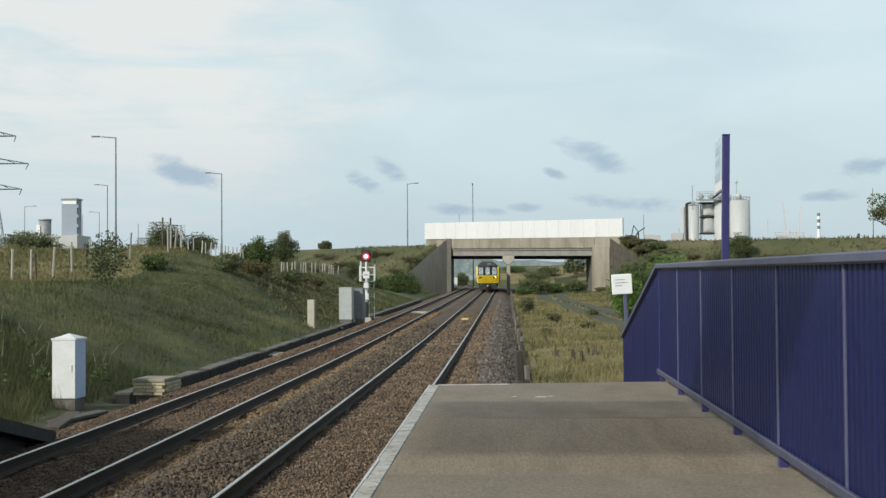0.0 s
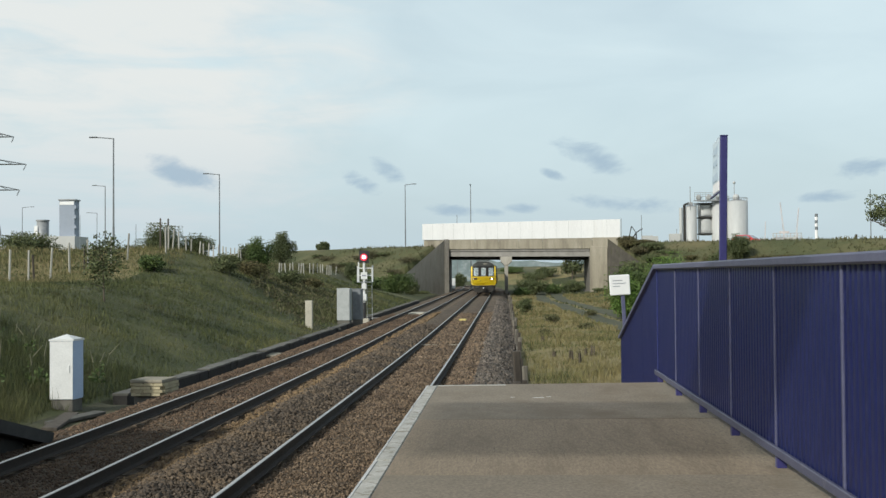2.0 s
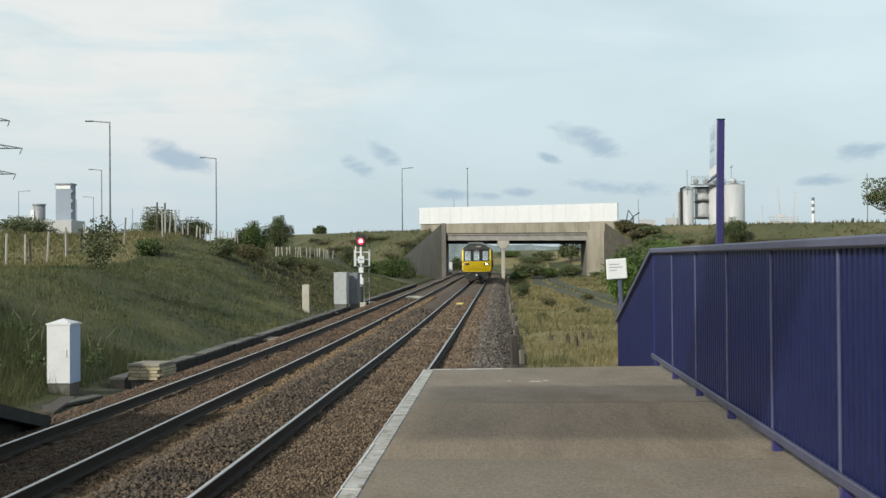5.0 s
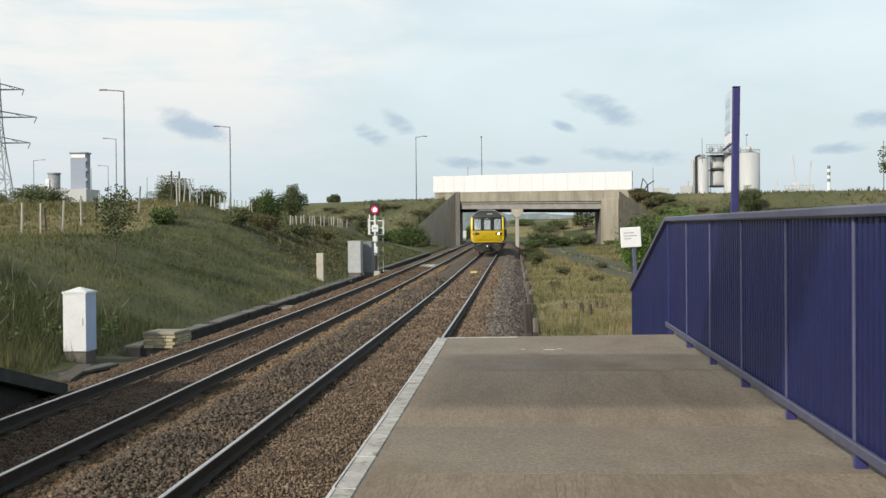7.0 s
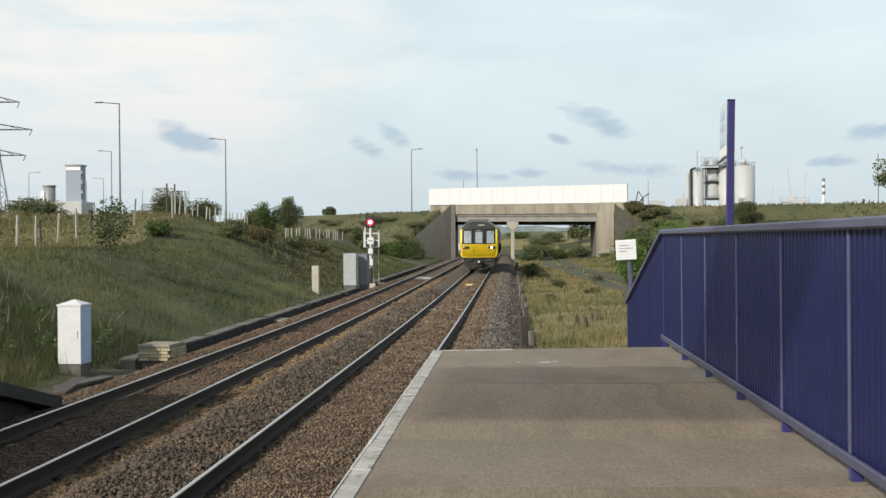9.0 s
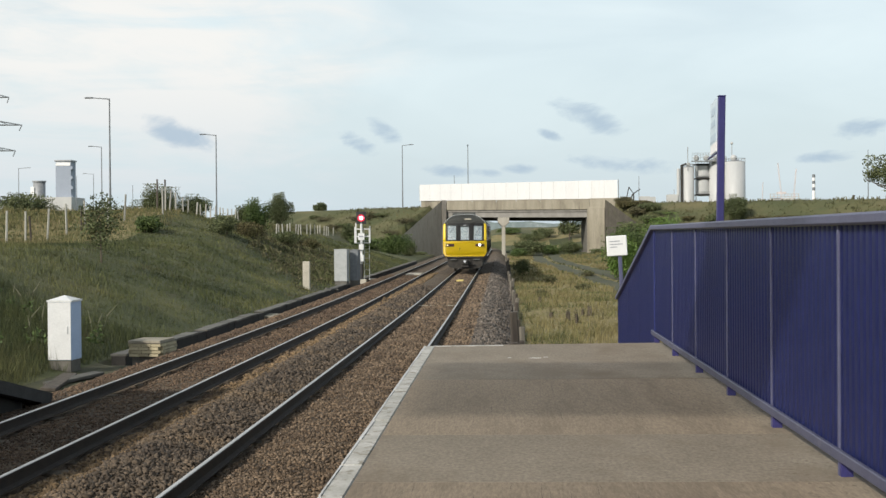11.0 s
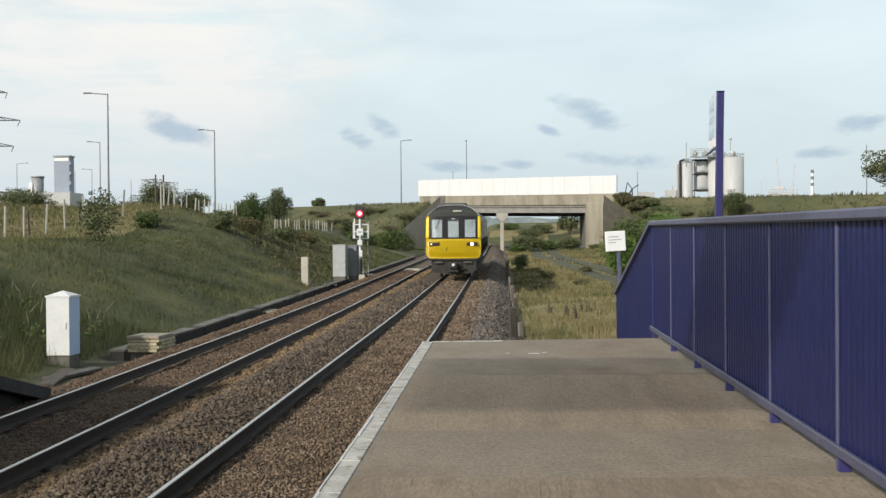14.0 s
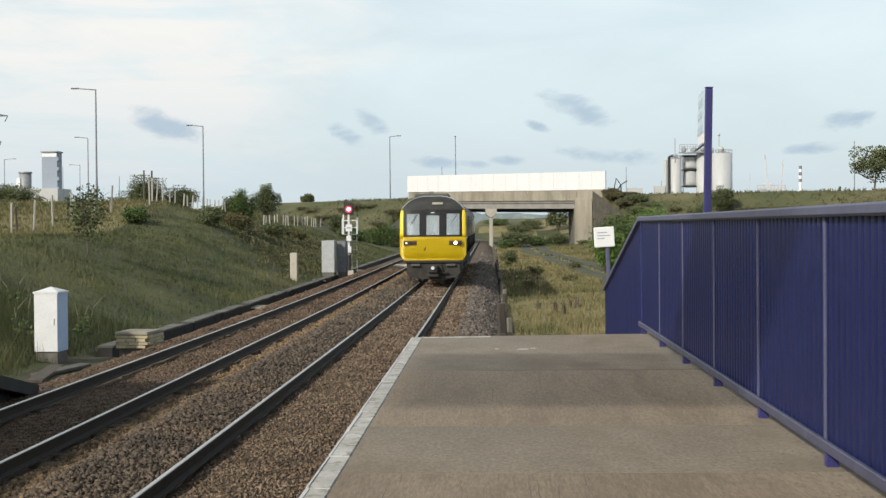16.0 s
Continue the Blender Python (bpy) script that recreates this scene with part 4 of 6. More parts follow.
def car(train, y0, front):
    def put(name, bm, m, label="", smooth=False, parent=None):
        bmesh.ops.translate(bm, verts=bm.verts, vec=(0, y0, 0))
        return part(name, bm, m, parent or train, label, smooth)

    L = 15.3
    put("roof", roof_shell(L, front), "roof_grey", "dark grey roof", True)
    for sx in (-1, 1):
        put("side_panel", side_strip(sx, 0.0, L, 1.07, 2.0), "side_lilac", "pale lilac-grey lower side panel")
        put("side_stripe", side_strip(sx, 1.2, L, 1.72, 1.86, off=0.006, thick=0.01), "side_pale", "pale stripe")
        put("cornice", side_strip(sx, 0.0, L, 2.95, 3.2, off=0.002), "side_purple")
        for k in range(9):
            a = 0.5 + k * 1.64
            put("side_pillar", side_strip(sx, a, a + 0.34, 2.0, 2.95), "side_purple")
            w = put("side_window", side_strip(sx, a + 0.34, min(a + 1.64, L), 2.0, 2.95, off=-0.012, thick=0.012), "window_glass", "tinted side window")
            w.visible_shadow = False
        for a in (1.0, 10.6):
            d = put("door", side_strip(sx, a, a + 1.25, 1.1, 2.93, off=0.012, thick=0.02), "side_pale", "pale grey folding door")
            put("door_window", side_strip(sx, a + 0.15, a + 1.1, 1.95, 2.8, off=0.02, thick=0.01), "cab_dark", "", False, d)
    put("floor", boxed(-1.34, 1.34, 0.2, L, 1.0, 1.07), "under_black")
    put("end_wall", boxed(-1.3, 1.3, L - 0.05, L, 1.07, 3.3), "black_paint")
    for k in range(6):
        for sx in (-1, 1):
            bm = boxed(sx * 0.82 - 0.45, sx * 0.82 + 0.45, 3.2 + k * 1.9, 3.32 + k * 1.9, 1.5, 2.25, bevel=0.03)
            box(bm, sx * 0.82 - 0.45, sx * 0.82 + 0.45, 3.32 + k * 1.9, 3.75 + k * 1.9, 1.42, 1.55)
            put("seat", bm, "seat_blue")
    for ax in (3.1, 12.1):
        bm = rods((-0.8, 0, 0), (0.8, 0, 0), 0.07, seg=10)
        for sx in (-1, 1):
            rod(bm, (sx * 0.69, 0, 0), (sx * 0.80, 0, 0), 0.42, seg=24)
            rod(bm, (sx * 0.66, 0, 0), (sx * 0.69, 0, 0), 0.45, seg=24)
            box(bm, sx * 0.80, sx * 0.805, -0.3, 0.3, -0.03, 0.03)
        w = part("wheelset", bm, "under_black", train, "steel wheels on an axle")
        w.location = (0, y0 + ax, 0.42)
        WHEELS.append((w, y0 + ax))
        for sx in (-1, 1):
            put("axle_box", boxed(sx * 0.98 - 0.12, sx * 0.98 + 0.12, ax - 0.5, ax + 0.5, 0.36, 0.7, bevel=0.04), "under_black")
    for a, b, z in ((4.6, 7.0, 0.42), (7.6, 10.2, 0.36)):
        put("engine_box", boxed(-1.05, 1.05, a, b, z, 0.99, bevel=0.05), "under_black", "dirty black equipment box")
    put("underframe", boxed(-1.12, 1.12, 0.45, L - 0.1, 0.82, 1.0), "under_black")


def roof_shell(L, front):
    bm = bmesh.new()
    zs = [3.18, 3.30, 3.44, 3.56, 3.66, 3.72, 3.76, 3.78]
    prof = [(-half_width(z), z) for z in zs] + [(half_width(z), z) for z in zs[::-1]]
    rings = []
    for y in (None, 1.3, L):
        rings.append([bm.verts.new((x, cab_y(x, z) if y is None else y, z)) for x, z in prof])
    for a, b in zip(rings[:-1], rings[1:]):
        for i in range(len(prof) - 1):
            bm.faces.new((a[i], b[i], b[i + 1], a[i + 1]))
    bmesh.ops.recalc_face_normals(bm, faces=bm.faces)
    return bm


def railbus():
    train = thing("railcar", "yellow-fronted two-car diesel railbus with dark roof on the track", "train")
    car(train, 0.0, True)
    car(train, 15.75, False)

    # cab front
    part("front_panel", cab_patch(None, None, 1.05, 2.04, nx=14), "yellow_paint", train, "bright yellow lower front panel", True)
    for sx in (-1, 1):
        bm, grid = bmesh.new(), []
        for j in range(9):
            z = 2.04 + 1.13 * j / 8
            b = half_width(z)
            row = [sx * (1.24 + (b - 1.24) * i / 4) for i in range(5)]
            grid.append([bm.verts.new((x, cab_y(x, z), z)) for x in row])
        for j in range(8):
            for i in range(4):
                bm.faces.new((grid[j][i], grid[j][i + 1], grid[j + 1][i + 1], grid[j + 1][i]))
        bmesh.ops.recalc_face_normals(bm, faces=bm.faces)
        bmesh.ops.solidify(bm, geom=bm.faces, thickness=0.02)
        part("corner_pillar", bm, "yellow_paint", train, "yellow corner pillar", True)
        part("side_corner", side_strip(sx, 0.0, 0.5, 2.0, 3.0, off=0.003), "yellow_paint", train, "yellow side edge")
    # black window surround, in bars round three openings
    wins = [(-1.10, -0.56), (-0.27, 0.27), (0.58, 1.12)]
    edges = [-1.24] + [v for w in wins for v in w] + [1.24]
    for i in range(0, len(edges), 2):
        part("window_bar", cab_patch(edges[i], edges[i + 1], 2.12, 3.02, nx=3, thick=0.03), "black_paint", train, "black window surround")
    part("window_bar", cab_patch(-1.24, 1.24, 2.045, 2.12, off=0.004, nx=10, nz=2, thick=0.03), "black_paint", train)
    part("window_bar", cab_patch(-1.24, 1.24, 3.02, 3.18, off=0.004, nx=10, nz=3, thick=0.03), "black_paint", train)
    part("dome", cab_patch(None, None, 3.18, 3.775, off=0.0, nx=14, nz=10), "roof_grey", train, "dark grey domed cab top", True)
    for k, (a, b) in enumerate(wins):
        g = part("windscreen", cab_patch(a, b, 2.12, 3.02 if k != 1 else 2.94, off=-0.02, nx=4, thick=0.008), "window_glass", train, "clear windscreen pane")
        g.visible_shadow = False
        if k != 1:
            bm = rods(((a + b) / 2 + 0.16, cab_y(a, 2.95) - 0.05, 2.98), ((a + b) / 2 - 0.1, cab_y(a, 2.5) - 0.05, 2.55), 0.012, seg=6)
            part("wiper", bm, "black_paint", train, "black windscreen wiper")
    part("roof_pod", boxed(-0.82, 0.66, 0.95, 3.4, 3.66, 3.88, bevel=0.06), "roof_grey", train, "low dark equipment pod on the roof")
    for sx in (-1, 1):
        part("gutter", side_strip(sx, 0.0, 15.2, 3.12, 3.17, off=0.012, thick=0.02, nz=1), "grey_paint", train, "pale grey roof gutter")
    bm = bmesh.new()
    rim = [(sx * half_width(z), z) for sx, zs in ((-1, (3.19, 3.30, 3.44, 3.56, 3.66, 3.72, 3.76)), (1, (3.76, 3.72, 3.66, 3.56, 3.44, 3.30, 3.19))) for z in zs]
    for (xa, za), (xb, zb) in zip(rim[:-1], rim[1:]):
        rod(bm, (xa, cab_y(xa, za) - 0.01, za), (xb, cab_y(xb, zb) - 0.01, zb), 0.016, seg=6)
    part("dome_rim", bm, "grey_paint", train, "pale grey seam round the cab dome")
    # cab inside: desk and pale bulkhead
    part("bulkhead", boxed(-1.28, 1.28, 1.45, 1.5, 1.07, 3.2), "side_pale", train, "pale cab bulkhead")
    part("desk", boxed(-1.25, 1.25, 0.3, 0.7, 1.5, 2.1, bevel=0.05), "grey_paint", train, "grey driving desk")
    part("destination_box", boxed(-0.02, 0.42, 0.20, 0.40, 3.40, 3.49, bevel=0.01), "concrete_pale", train, "pale destination blind")
    part("marker_lamp", boxed(-0.08, 0.08, 0.10, 0.2, 3.03, 3.08), "side_pale", train)
    # lamp clusters
    for sx in (-1, 1):
        c = part("lamp_cluster", boxed(sx * 0.95 - 0.27, sx * 0.95 + 0.27, -0.012, 0.1, 1.69, 1.87, bevel=0.02), "black_paint", train, "dark lamp cluster")
        for k, off in enumerate((-0.16, 0.0, 0.16)):
            lit = sx > 0 and k == 1
            x = sx * 0.95 + off
            part("lamp", rods((x, -0.03, 1.78), (x, 0.02, 1.78), 0.066 if lit else 0.042, seg=16), "head_light" if lit else "side_lamp" if sx < 0 and k == 0 else "lens_dark", c, "lit white headlamp" if lit else "")
    part("front_mark", rods((-0.36, -0.012, 1.46), (-0.30, -0.012, 1.62), 0.018, seg=6), "black_paint", train, "small dark mark")
    # skirt, buffer beam and coupler
    bm = extrude_profile([(-1.12, 0.98), (-1.12, 0.50), (-0.98, 0.34), (-0.42, 0.26), (0.42, 0.26), (0.98, 0.34), (1.12, 0.50), (1.12, 0.98)], 0.16, 0.26)
    part("skirt", bm, "under_black", train, "dirty dark grey front skirt")
    part("buffer_beam", boxed(-1.18, 1.18, 0.08, 0.3, 0.94, 1.04, bevel=0.02), "under_black", train)
    for sx in (-1, 1):
        part("step_plate", boxed(sx * 0.74 - 0.2, sx * 0.74 + 0.2, 0.05, 0.16, 0.80, 0.9, bevel=0.02), "roof_grey", train)
    cp = part("coupler", boxed(-0.2, 0.2, -0.28, 0.16, 0.52, 0.86, bevel=0.05), "under_black", train, "black automatic coupler")
    part("coupler_face", rods((0, -0.34, 0.74), (0, -0.27, 0.74), 0.075, seg=14), "side_pale", cp, "shiny steel coupler face")
    part("coupler_pocket", boxed(-0.24, 0.24, -0.2, 0.1, 0.36, 0.5, bevel=0.02), "under_black", cp)
    part("cable", rods((0.3, 0.1, 0.9), (0.42, 0.02, 0.5), 0.025, seg=6), "under_black", train, "hanging brake hose")
    part("step_bar", boxed(0.24, 0.6, 0.02, 0.16, 0.5, 0.56), "under_black", train)
    return train


TRAIN = railbus()


# ---- plants ----
def crown_tris(center, radii, n, size, seed, clumps=26, hollow=0.55):
    """Loose leaf quads gathered in clumps inside an uneven ellipsoid."""
    rng = np.random.default_rng(seed)
    d = rng.normal(size=(clumps, 3))
    d /= np.linalg.norm(d, axis=1)[:, None]
    rad = rng.uniform(hollow, 1.0, clumps) ** 0.8
    cl = d * rad[:, None] * np.array(radii) * 0.82
    which = rng.integers(0, clumps, n)
    spread = rng.uniform(0.22, 0.40, clumps)[which]
    p = cl[which] + np.clip(rng.normal(size=(n, 3)), -1.35, 1.35) * np.array(radii) * spread[:, None] * 0.62
    p += np.array(center)
    a = rng.normal(size=(n, 3))
    a /= np.linalg.norm(a, axis=1)[:, None]
    b = np.cross(a, rng.normal(size=(n, 3)))
    b /= np.linalg.norm(b, axis=1)[:, None]
    s = size * rng.uniform(0.6, 1.3, n)[:, None]
    return np.stack([p - a * s, p + b * s * 0.55, p + a * s, p - b * s * 0.55], 1).reshape(-1, 3)


def bush(x, y, w, h, material="leaf_dark", seed=1, z=None, n=1500, leaf=0.16, label="dense green bush on the grass bank", name="bush", depth=None):
    z = float(land_z(x, y)) - 0.1 if z is None else z
    t = thing(name, label, name, (x, y, z), group="bushes")
    rng = random.Random(seed)
    for k in range(4):
        a = rng.uniform(0, 6.28)
        part("stem", rods((0.1 * math.cos(a), 0.1 * math.sin(a), -0.2), (w * 0.25 * math.cos(a), w * 0.25 * math.sin(a), h * 0.6), 0.05, 0.02, seg=5), "bark", t)
    ob = tris("crown", crown_tris((0, 0, h * 0.52), (w * 0.5, (depth or w) * 0.5, h * 0.5), int(n * 5.5), leaf * 0.52, seed, clumps=64, hollow=0.2), material, t, per=4)
    return t


def tree(x, y, w, h, trunk, material="leaf_dark", seed=1, z=None, n=1600, leaf=0.2, label="slender young tree with thin crown", bare=0.3, clumps=22):
    z = float(land_z(x, y)) - 0.05 if z is None else z
    t = thing("tree", label, "tree", (x, y, z), group="trees")
    rng = random.Random(seed)
    part("trunk", rods((0, 0, -0.3), (rng.uniform(-0.1, 0.1) * w, 0, h * 0.8), trunk, trunk * 0.3, seg=7), "bark", t)
    for k in range(9):
        a, f = rng.uniform(0, 6.28), rng.uniform(bare, 0.75)
        part("limb", rods((0, 0, h * f), (w * 0.42 * math.cos(a), w * 0.42 * math.sin(a), h * min(0.97, f + rng.uniform(0.1, 0.28))), trunk * 0.45, trunk * 0.12, seg=5), "bark", t)
    tris("crown", crown_tris((0, 0, h * (1 + bare) * 0.5), (w * 0.5, w * 0.5, h * (1 - bare) * 0.5), n, leaf, seed, clumps=clumps, hollow=0.4), material, t, per=4)
    return t


tree(-15.4, 46.2, 1.95, 2.85, 0.04, "leaf_dark", 3, n=1500, leaf=0.065, label="young sapling with sparse green leaves on the bank", bare=0.16, clumps=40)
bush(-31.2, 110, 5.0, 3.7, "leaf_dark", 5, n=4600, leaf=0.12)
bush(-28.6, 112, 3.4, 3.0, "leaf_dark", 6, n=2800, leaf=0.12)
bush(-19.2, 95, 2.5, 3.1, "leaf_green", 7, n=1900, leaf=0.12)
bush(-23.4, 127, 3.4, 3.7, "leaf_dark", 8, n=2600, leaf=0.125)
bush(-20.0, 160, 2.6, 2.6, "leaf_dark", 9, n=900, leaf=0.2)
bush(-13.2, 150, 4.6, 2.8, "leaf_green", 10, n=2200, leaf=0.16)
bush(-15.6, 143, 2.6, 1.6, "leaf_green", 11, n=900, leaf=0.18)
bush(-30.0, 200, 2.4, 1.8, "leaf_dark", 12, n=600, leaf=0.25)
bush(-55.0, 138, 7.5, 4.6, "leaf_dark", 13, n=2600, leaf=0.22)
bush(-47.0, 140, 4.5, 2.6, "leaf_dark", 14, n=1200, leaf=0.2)
bush(-41.0, 132, 3.2, 2.6, "leaf_dark", 15, n=900, leaf=0.2)
bush(-62.0, 142, 6.0, 4.0, "leaf_dark", 16, n=1500, leaf=0.22)
bush(-26.5, 124, 2.4, 2.4, "leaf_dark", 17, n=800)
for k, (x, y, w, h) in enumerate([(-17.6, 76, 2.2, 1.3), (-17.0, 82, 2.4, 1.4), (-16.2, 90, 2.4, 1.2), (-15.6, 98, 2.2, 1.0), (-20.5, 70, 1.6, 1.0)]):
    bush(x, y, w, h, "leaf_green" if k == 4 else "leaf_brown" if k % 2 else "leaf_dark", 30 + k, n=800, leaf=0.11, label="low bramble clump on the slope", depth=3.5)
# by the bridge and in the meadow
bush(8.5, 86, 3.0, 3.2, "leaf_bright", 41, n=3000, leaf=0.12, label="bright green leafy bush beside the meadow")
bush(9.6, 90, 4.4, 4.2, "leaf_green", 42, n=3200, leaf=0.13)
bush(12.5, 92, 4.4, 4.4, "leaf_bright", 43, n=2600, leaf=0.13, label="bright green leafy bush beside the meadow")
bush(15.0, 140, 4.6, 3.4, "leaf_dark", 44, n=2200, leaf=0.18)
bush(18.5, 138, 4.6, 3.4, "leaf_dark", 45, n=2000, leaf=0.18)
bush(3.4, 146, 4.2, 2.2, "leaf_dark", 46, n=1600, leaf=0.16)
bush(5.8, 150, 3.4, 1.4, "leaf_green", 47, n=900, leaf=0.16)
bush(8.6, 154, 3.2, 1.7, "leaf_dark", 48, n=1000, leaf=0.16)
bush(1.6, 96, 1.5, 1.3, "leaf_dark", 49, n=700, leaf=0.1, label="small dark bush by the track fence")
bush(26.2, 138, 3.2, 3.2, "leaf_dark", 50, n=2600, leaf=0.15)
bush(23.6, 137, 2.4, 2.4, "leaf_dark", 51, n=900, leaf=0.15)
for k, (x, y, w, h) in enumerate([(14.5, 142, 2.6, 1.2), (20, 139, 3.2, 1.1), (27, 134, 3.4, 1.0), (31.5, 130, 3.0, 1.0), (36, 128, 3.2, 1.0), (17.5, 145, 3, 0.9)]):
    bush(x, y, w, h, "leaf_dark", 60 + k, n=600, leaf=0.14, label="low scrub on the road bank")
tree(12.4, 226, 5.6, 6.4, 0.14, "leaf_dark", 70, n=2600, leaf=0.24, label="leafy tree in the field beyond the bridge", bare=0.1)
bush(8.0, 232, 5.0, 2.0, "leaf_dark", 71, n=900, leaf=0.25)
bush(16.5, 215, 4.0, 3.0, "leaf_dark", 72, n=900, leaf=0.22)
bush(-8.6, 232, 3.0, 3.4, "leaf_dark", 73, n=900, leaf=0.22)
tree(52.3, 168, 7.6, 7.8, 0.17, "leaf_dark", 74, z=6.2, n=4200, leaf=0.17, label="wind-bent tree with thin crown on the road bank", bare=0.35, clumps=22)


for k, (x, y, w, h, m) in enumerate([(2.6, 152, 3.0, 1.6, "leaf_dark"), (1.9, 142, 2.2, 1.2, "leaf_green"), (15.5, 151, 3.0, 1.0, "leaf_brown"), (18.0, 148, 3.5, 1.1, "leaf_dark"), (12.4, 100, 4.0, 3.4, "leaf_dark"),
                                     (20, 222, 5, 3.4, "leaf_dark"), (5.5, 228, 6, 1.6, "leaf_dark"), (1.5, 236, 5, 1.4, "leaf_green"), (-12.2, 158, 2.6, 1.8, "leaf_dark"), (-17.5, 150, 3.0, 2.2, "leaf_green")]):
    bush(x, y, w, h, m, 80 + k, n=900, leaf=0.16, label="dark scrubby bush near the road bridge")
for k in range(16):
    rng = random.Random(200 + k)
    x = 12 + k * 2.4
    y = 157 - 0.797 * (x - 10.9) - rng.uniform(4, 9)
    bush(x, y, rng.uniform(2.2, 4.2), rng.uniform(0.35, 0.7), "leaf_brown" if k % 3 else "leaf_dark", 210 + k, n=420, leaf=0.11, label="low brown bracken on the road bank")


for k, (x, y, w, h) in enumerate([(14.4, 150.0, 2.6, 1.3), (16.3, 148.0, 2.8, 1.1), (15.3, 153.5, 2.6, 0.9), (17.3, 151.7, 2.6, 0.4)]):
    bush(x, y, w, h, "scrub_leaf", 240 + k, n=900, leaf=0.13, label="brown overgrown scrub against the wing wall")


for k, (x, y, w, h) in enumerate([(3.0, 80, 1.4, 0.7), (4.7, 71, 1.1, 0.5), (2.1, 66, 0.9, 0.45), (6.2, 90, 1.3, 0.6)]):
    bush(x, y, w, h, "olive_blade", 270 + k, n=200, leaf=0.09, label="low olive weed clump in the dry meadow")
for k in range(7):
    rng = random.Random(400 + k)
    bush(rng.uniform(1.6, 5.4), rng.uniform(42, 58), 0.22, rng.uniform(0.5, 0.85), "scrub_leaf", 420 + k, n=14, leaf=0.06, label="brown upright dock stalk in the meadow", name="weed")
for k in range(18):
    rng = random.Random(300 + k)
    x = -11.5 - k * 1.9
    y = 172 - 0.797 * (x + 7.9) - rng.uniform(3.5, 11)
    bush(x, y, rng.uniform(2.0, 3.8), rng.uniform(0.5, 1.2), "scrub_leaf" if k % 3 else "leaf_dark", 320 + k, n=420, leaf=0.12, label="low scrub and bracken on the road bank")


def bank_scrub():
    """A rough thicket over the slope, from the crest down to the cess."""
    rng = np.random.default_rng(77)
    n = 52000
    x, y = rng.uniform(-18.8, -10.2, n), rng.uniform(62, 112, n)
    line = scrub_edge(x)
    ok = (y > line) & (rng.random(n) < 0.25 + 0.75 * sstep(lumps(x, y, 0.42, 6.0), -0.7, 0.5)) & (rng.random(n) < 1 - 0.8 * sstep(y - line, 10, 30))
    x, y, line = x[ok], y[ok], line[ok]
    n = len(x)
    tall = (0.14 + 0.26 * sstep(lumps(x, y, 0.8, 2.0), -0.4, 1.0)) * (1 + 1.1 * np.exp(-(y - line) / 2.5)) * sstep(y - line, -0.2, 1.2) * (0.35 + 0.65 * sstep(-x, 10.6, 13.0))
    c = np.stack([x, y, land_z(x, y) + tall * rng.random(n) ** 0.7], 1)
    a = rng.normal(size=(n, 3)) * np.array((1, 1, 2.6))
    a /= np.linalg.norm(a, axis=1)[:, None]
    b = np.cross(a, rng.normal(size=(n, 3)))
    b /= np.linalg.norm(b, axis=1)[:, None]
    r = rng.uniform(0.05, 0.16, n)[:, None]
    q = np.stack([c - a * r, c + b * r * 0.22, c + a * r, c - b * r * 0.22], 1)
    brown = rng.random(n) < 0.62
    tagged(tris("scrub", q[brown].reshape(-1, 3), "scrub_leaf", per=4), "brown dead bramble thicket over the railway bank", "scrub", kind="stuff")
    tagged(tris("scrub", q[~brown].reshape(-1, 3), "grass_blade", per=4), "green grass stems among dead brambles on the bank", "scrub", kind="stuff")


bank_scrub()


# ---- field fences ----
def post_run(points, step, height, material, label, seed, lean=3.5, thick=0.095, name="fence_post", round_=False):
    rng = random.Random(seed)
    bm = boxed(-thick / 2, thick / 2, -thick / 2, thick / 2, -0.4, height, bevel=0.012)
    first = part(name, bm, material)
    tagged(first, label, "post", "fence posts")
    place, made = [], 0
    for (x0, y0), (x1, y1) in zip(points[:-1], points[1:]):
        n = max(1, int(math.hypot(x1 - x0, y1 - y0) / step))
        place += [(x0 + (x1 - x0) * k / n, y0 + (y1 - y0) * k / n) for k in range(n)]
    for k, (x, y) in enumerate(place):
        x, y = x + rng.uniform(-0.1, 0.1), y + rng.uniform(-0.3, 0.3)
        m = pose(x, y, float(land_z(x, y)) - rng.uniform(0.0, 0.15), rng.uniform(-lean, lean), rng.uniform(-lean, lean), rng.uniform(0, 90))
        if k == 0:
            first.matrix_basis = m
        else:
            copy_thing(first, m)


post_run([(-26.6, 61), (-24.2, 70), (-22.6, 76)], 1.75, 1.75, "post_pale", "pale weathered fence post on the grass bank", 1)
post_run([(-22.4, 79), (-23.7, 86), (-27.2, 128)], 2.6, 1.75, "post_pale", "pale weathered fence post on the grass bank", 2)
post_run([(-19.1, 102), (-19.4, 111), (-19.4, 119.5)], 2.1, 1.15, "post_pale", "pale weathered fence post on the grass bank", 5)
post_run([(-19.6, 122), (-20.5, 137), (-21.2, 148), (-21.4, 157)], 3.4, 1.15, "post_pale", "pale weathered fence post on the grass bank", 3)
post_run([(-25.4, 65), (-23.6, 74)], 4.0, 1.5, "wood_dark", "dark old timber fence post", 4)
for x, y, top in ((-24.6, 86, 6.9), (-24.2, 86.6, 6.9)):
    z = float(land_z(x, y))
    tagged(part("pole", rods((x, y, z - 0.4), (x, y, top), 0.07, 0.06, seg=8), "wood_dark"), "dark timber pole standing among the bushes", "pole", "poles")


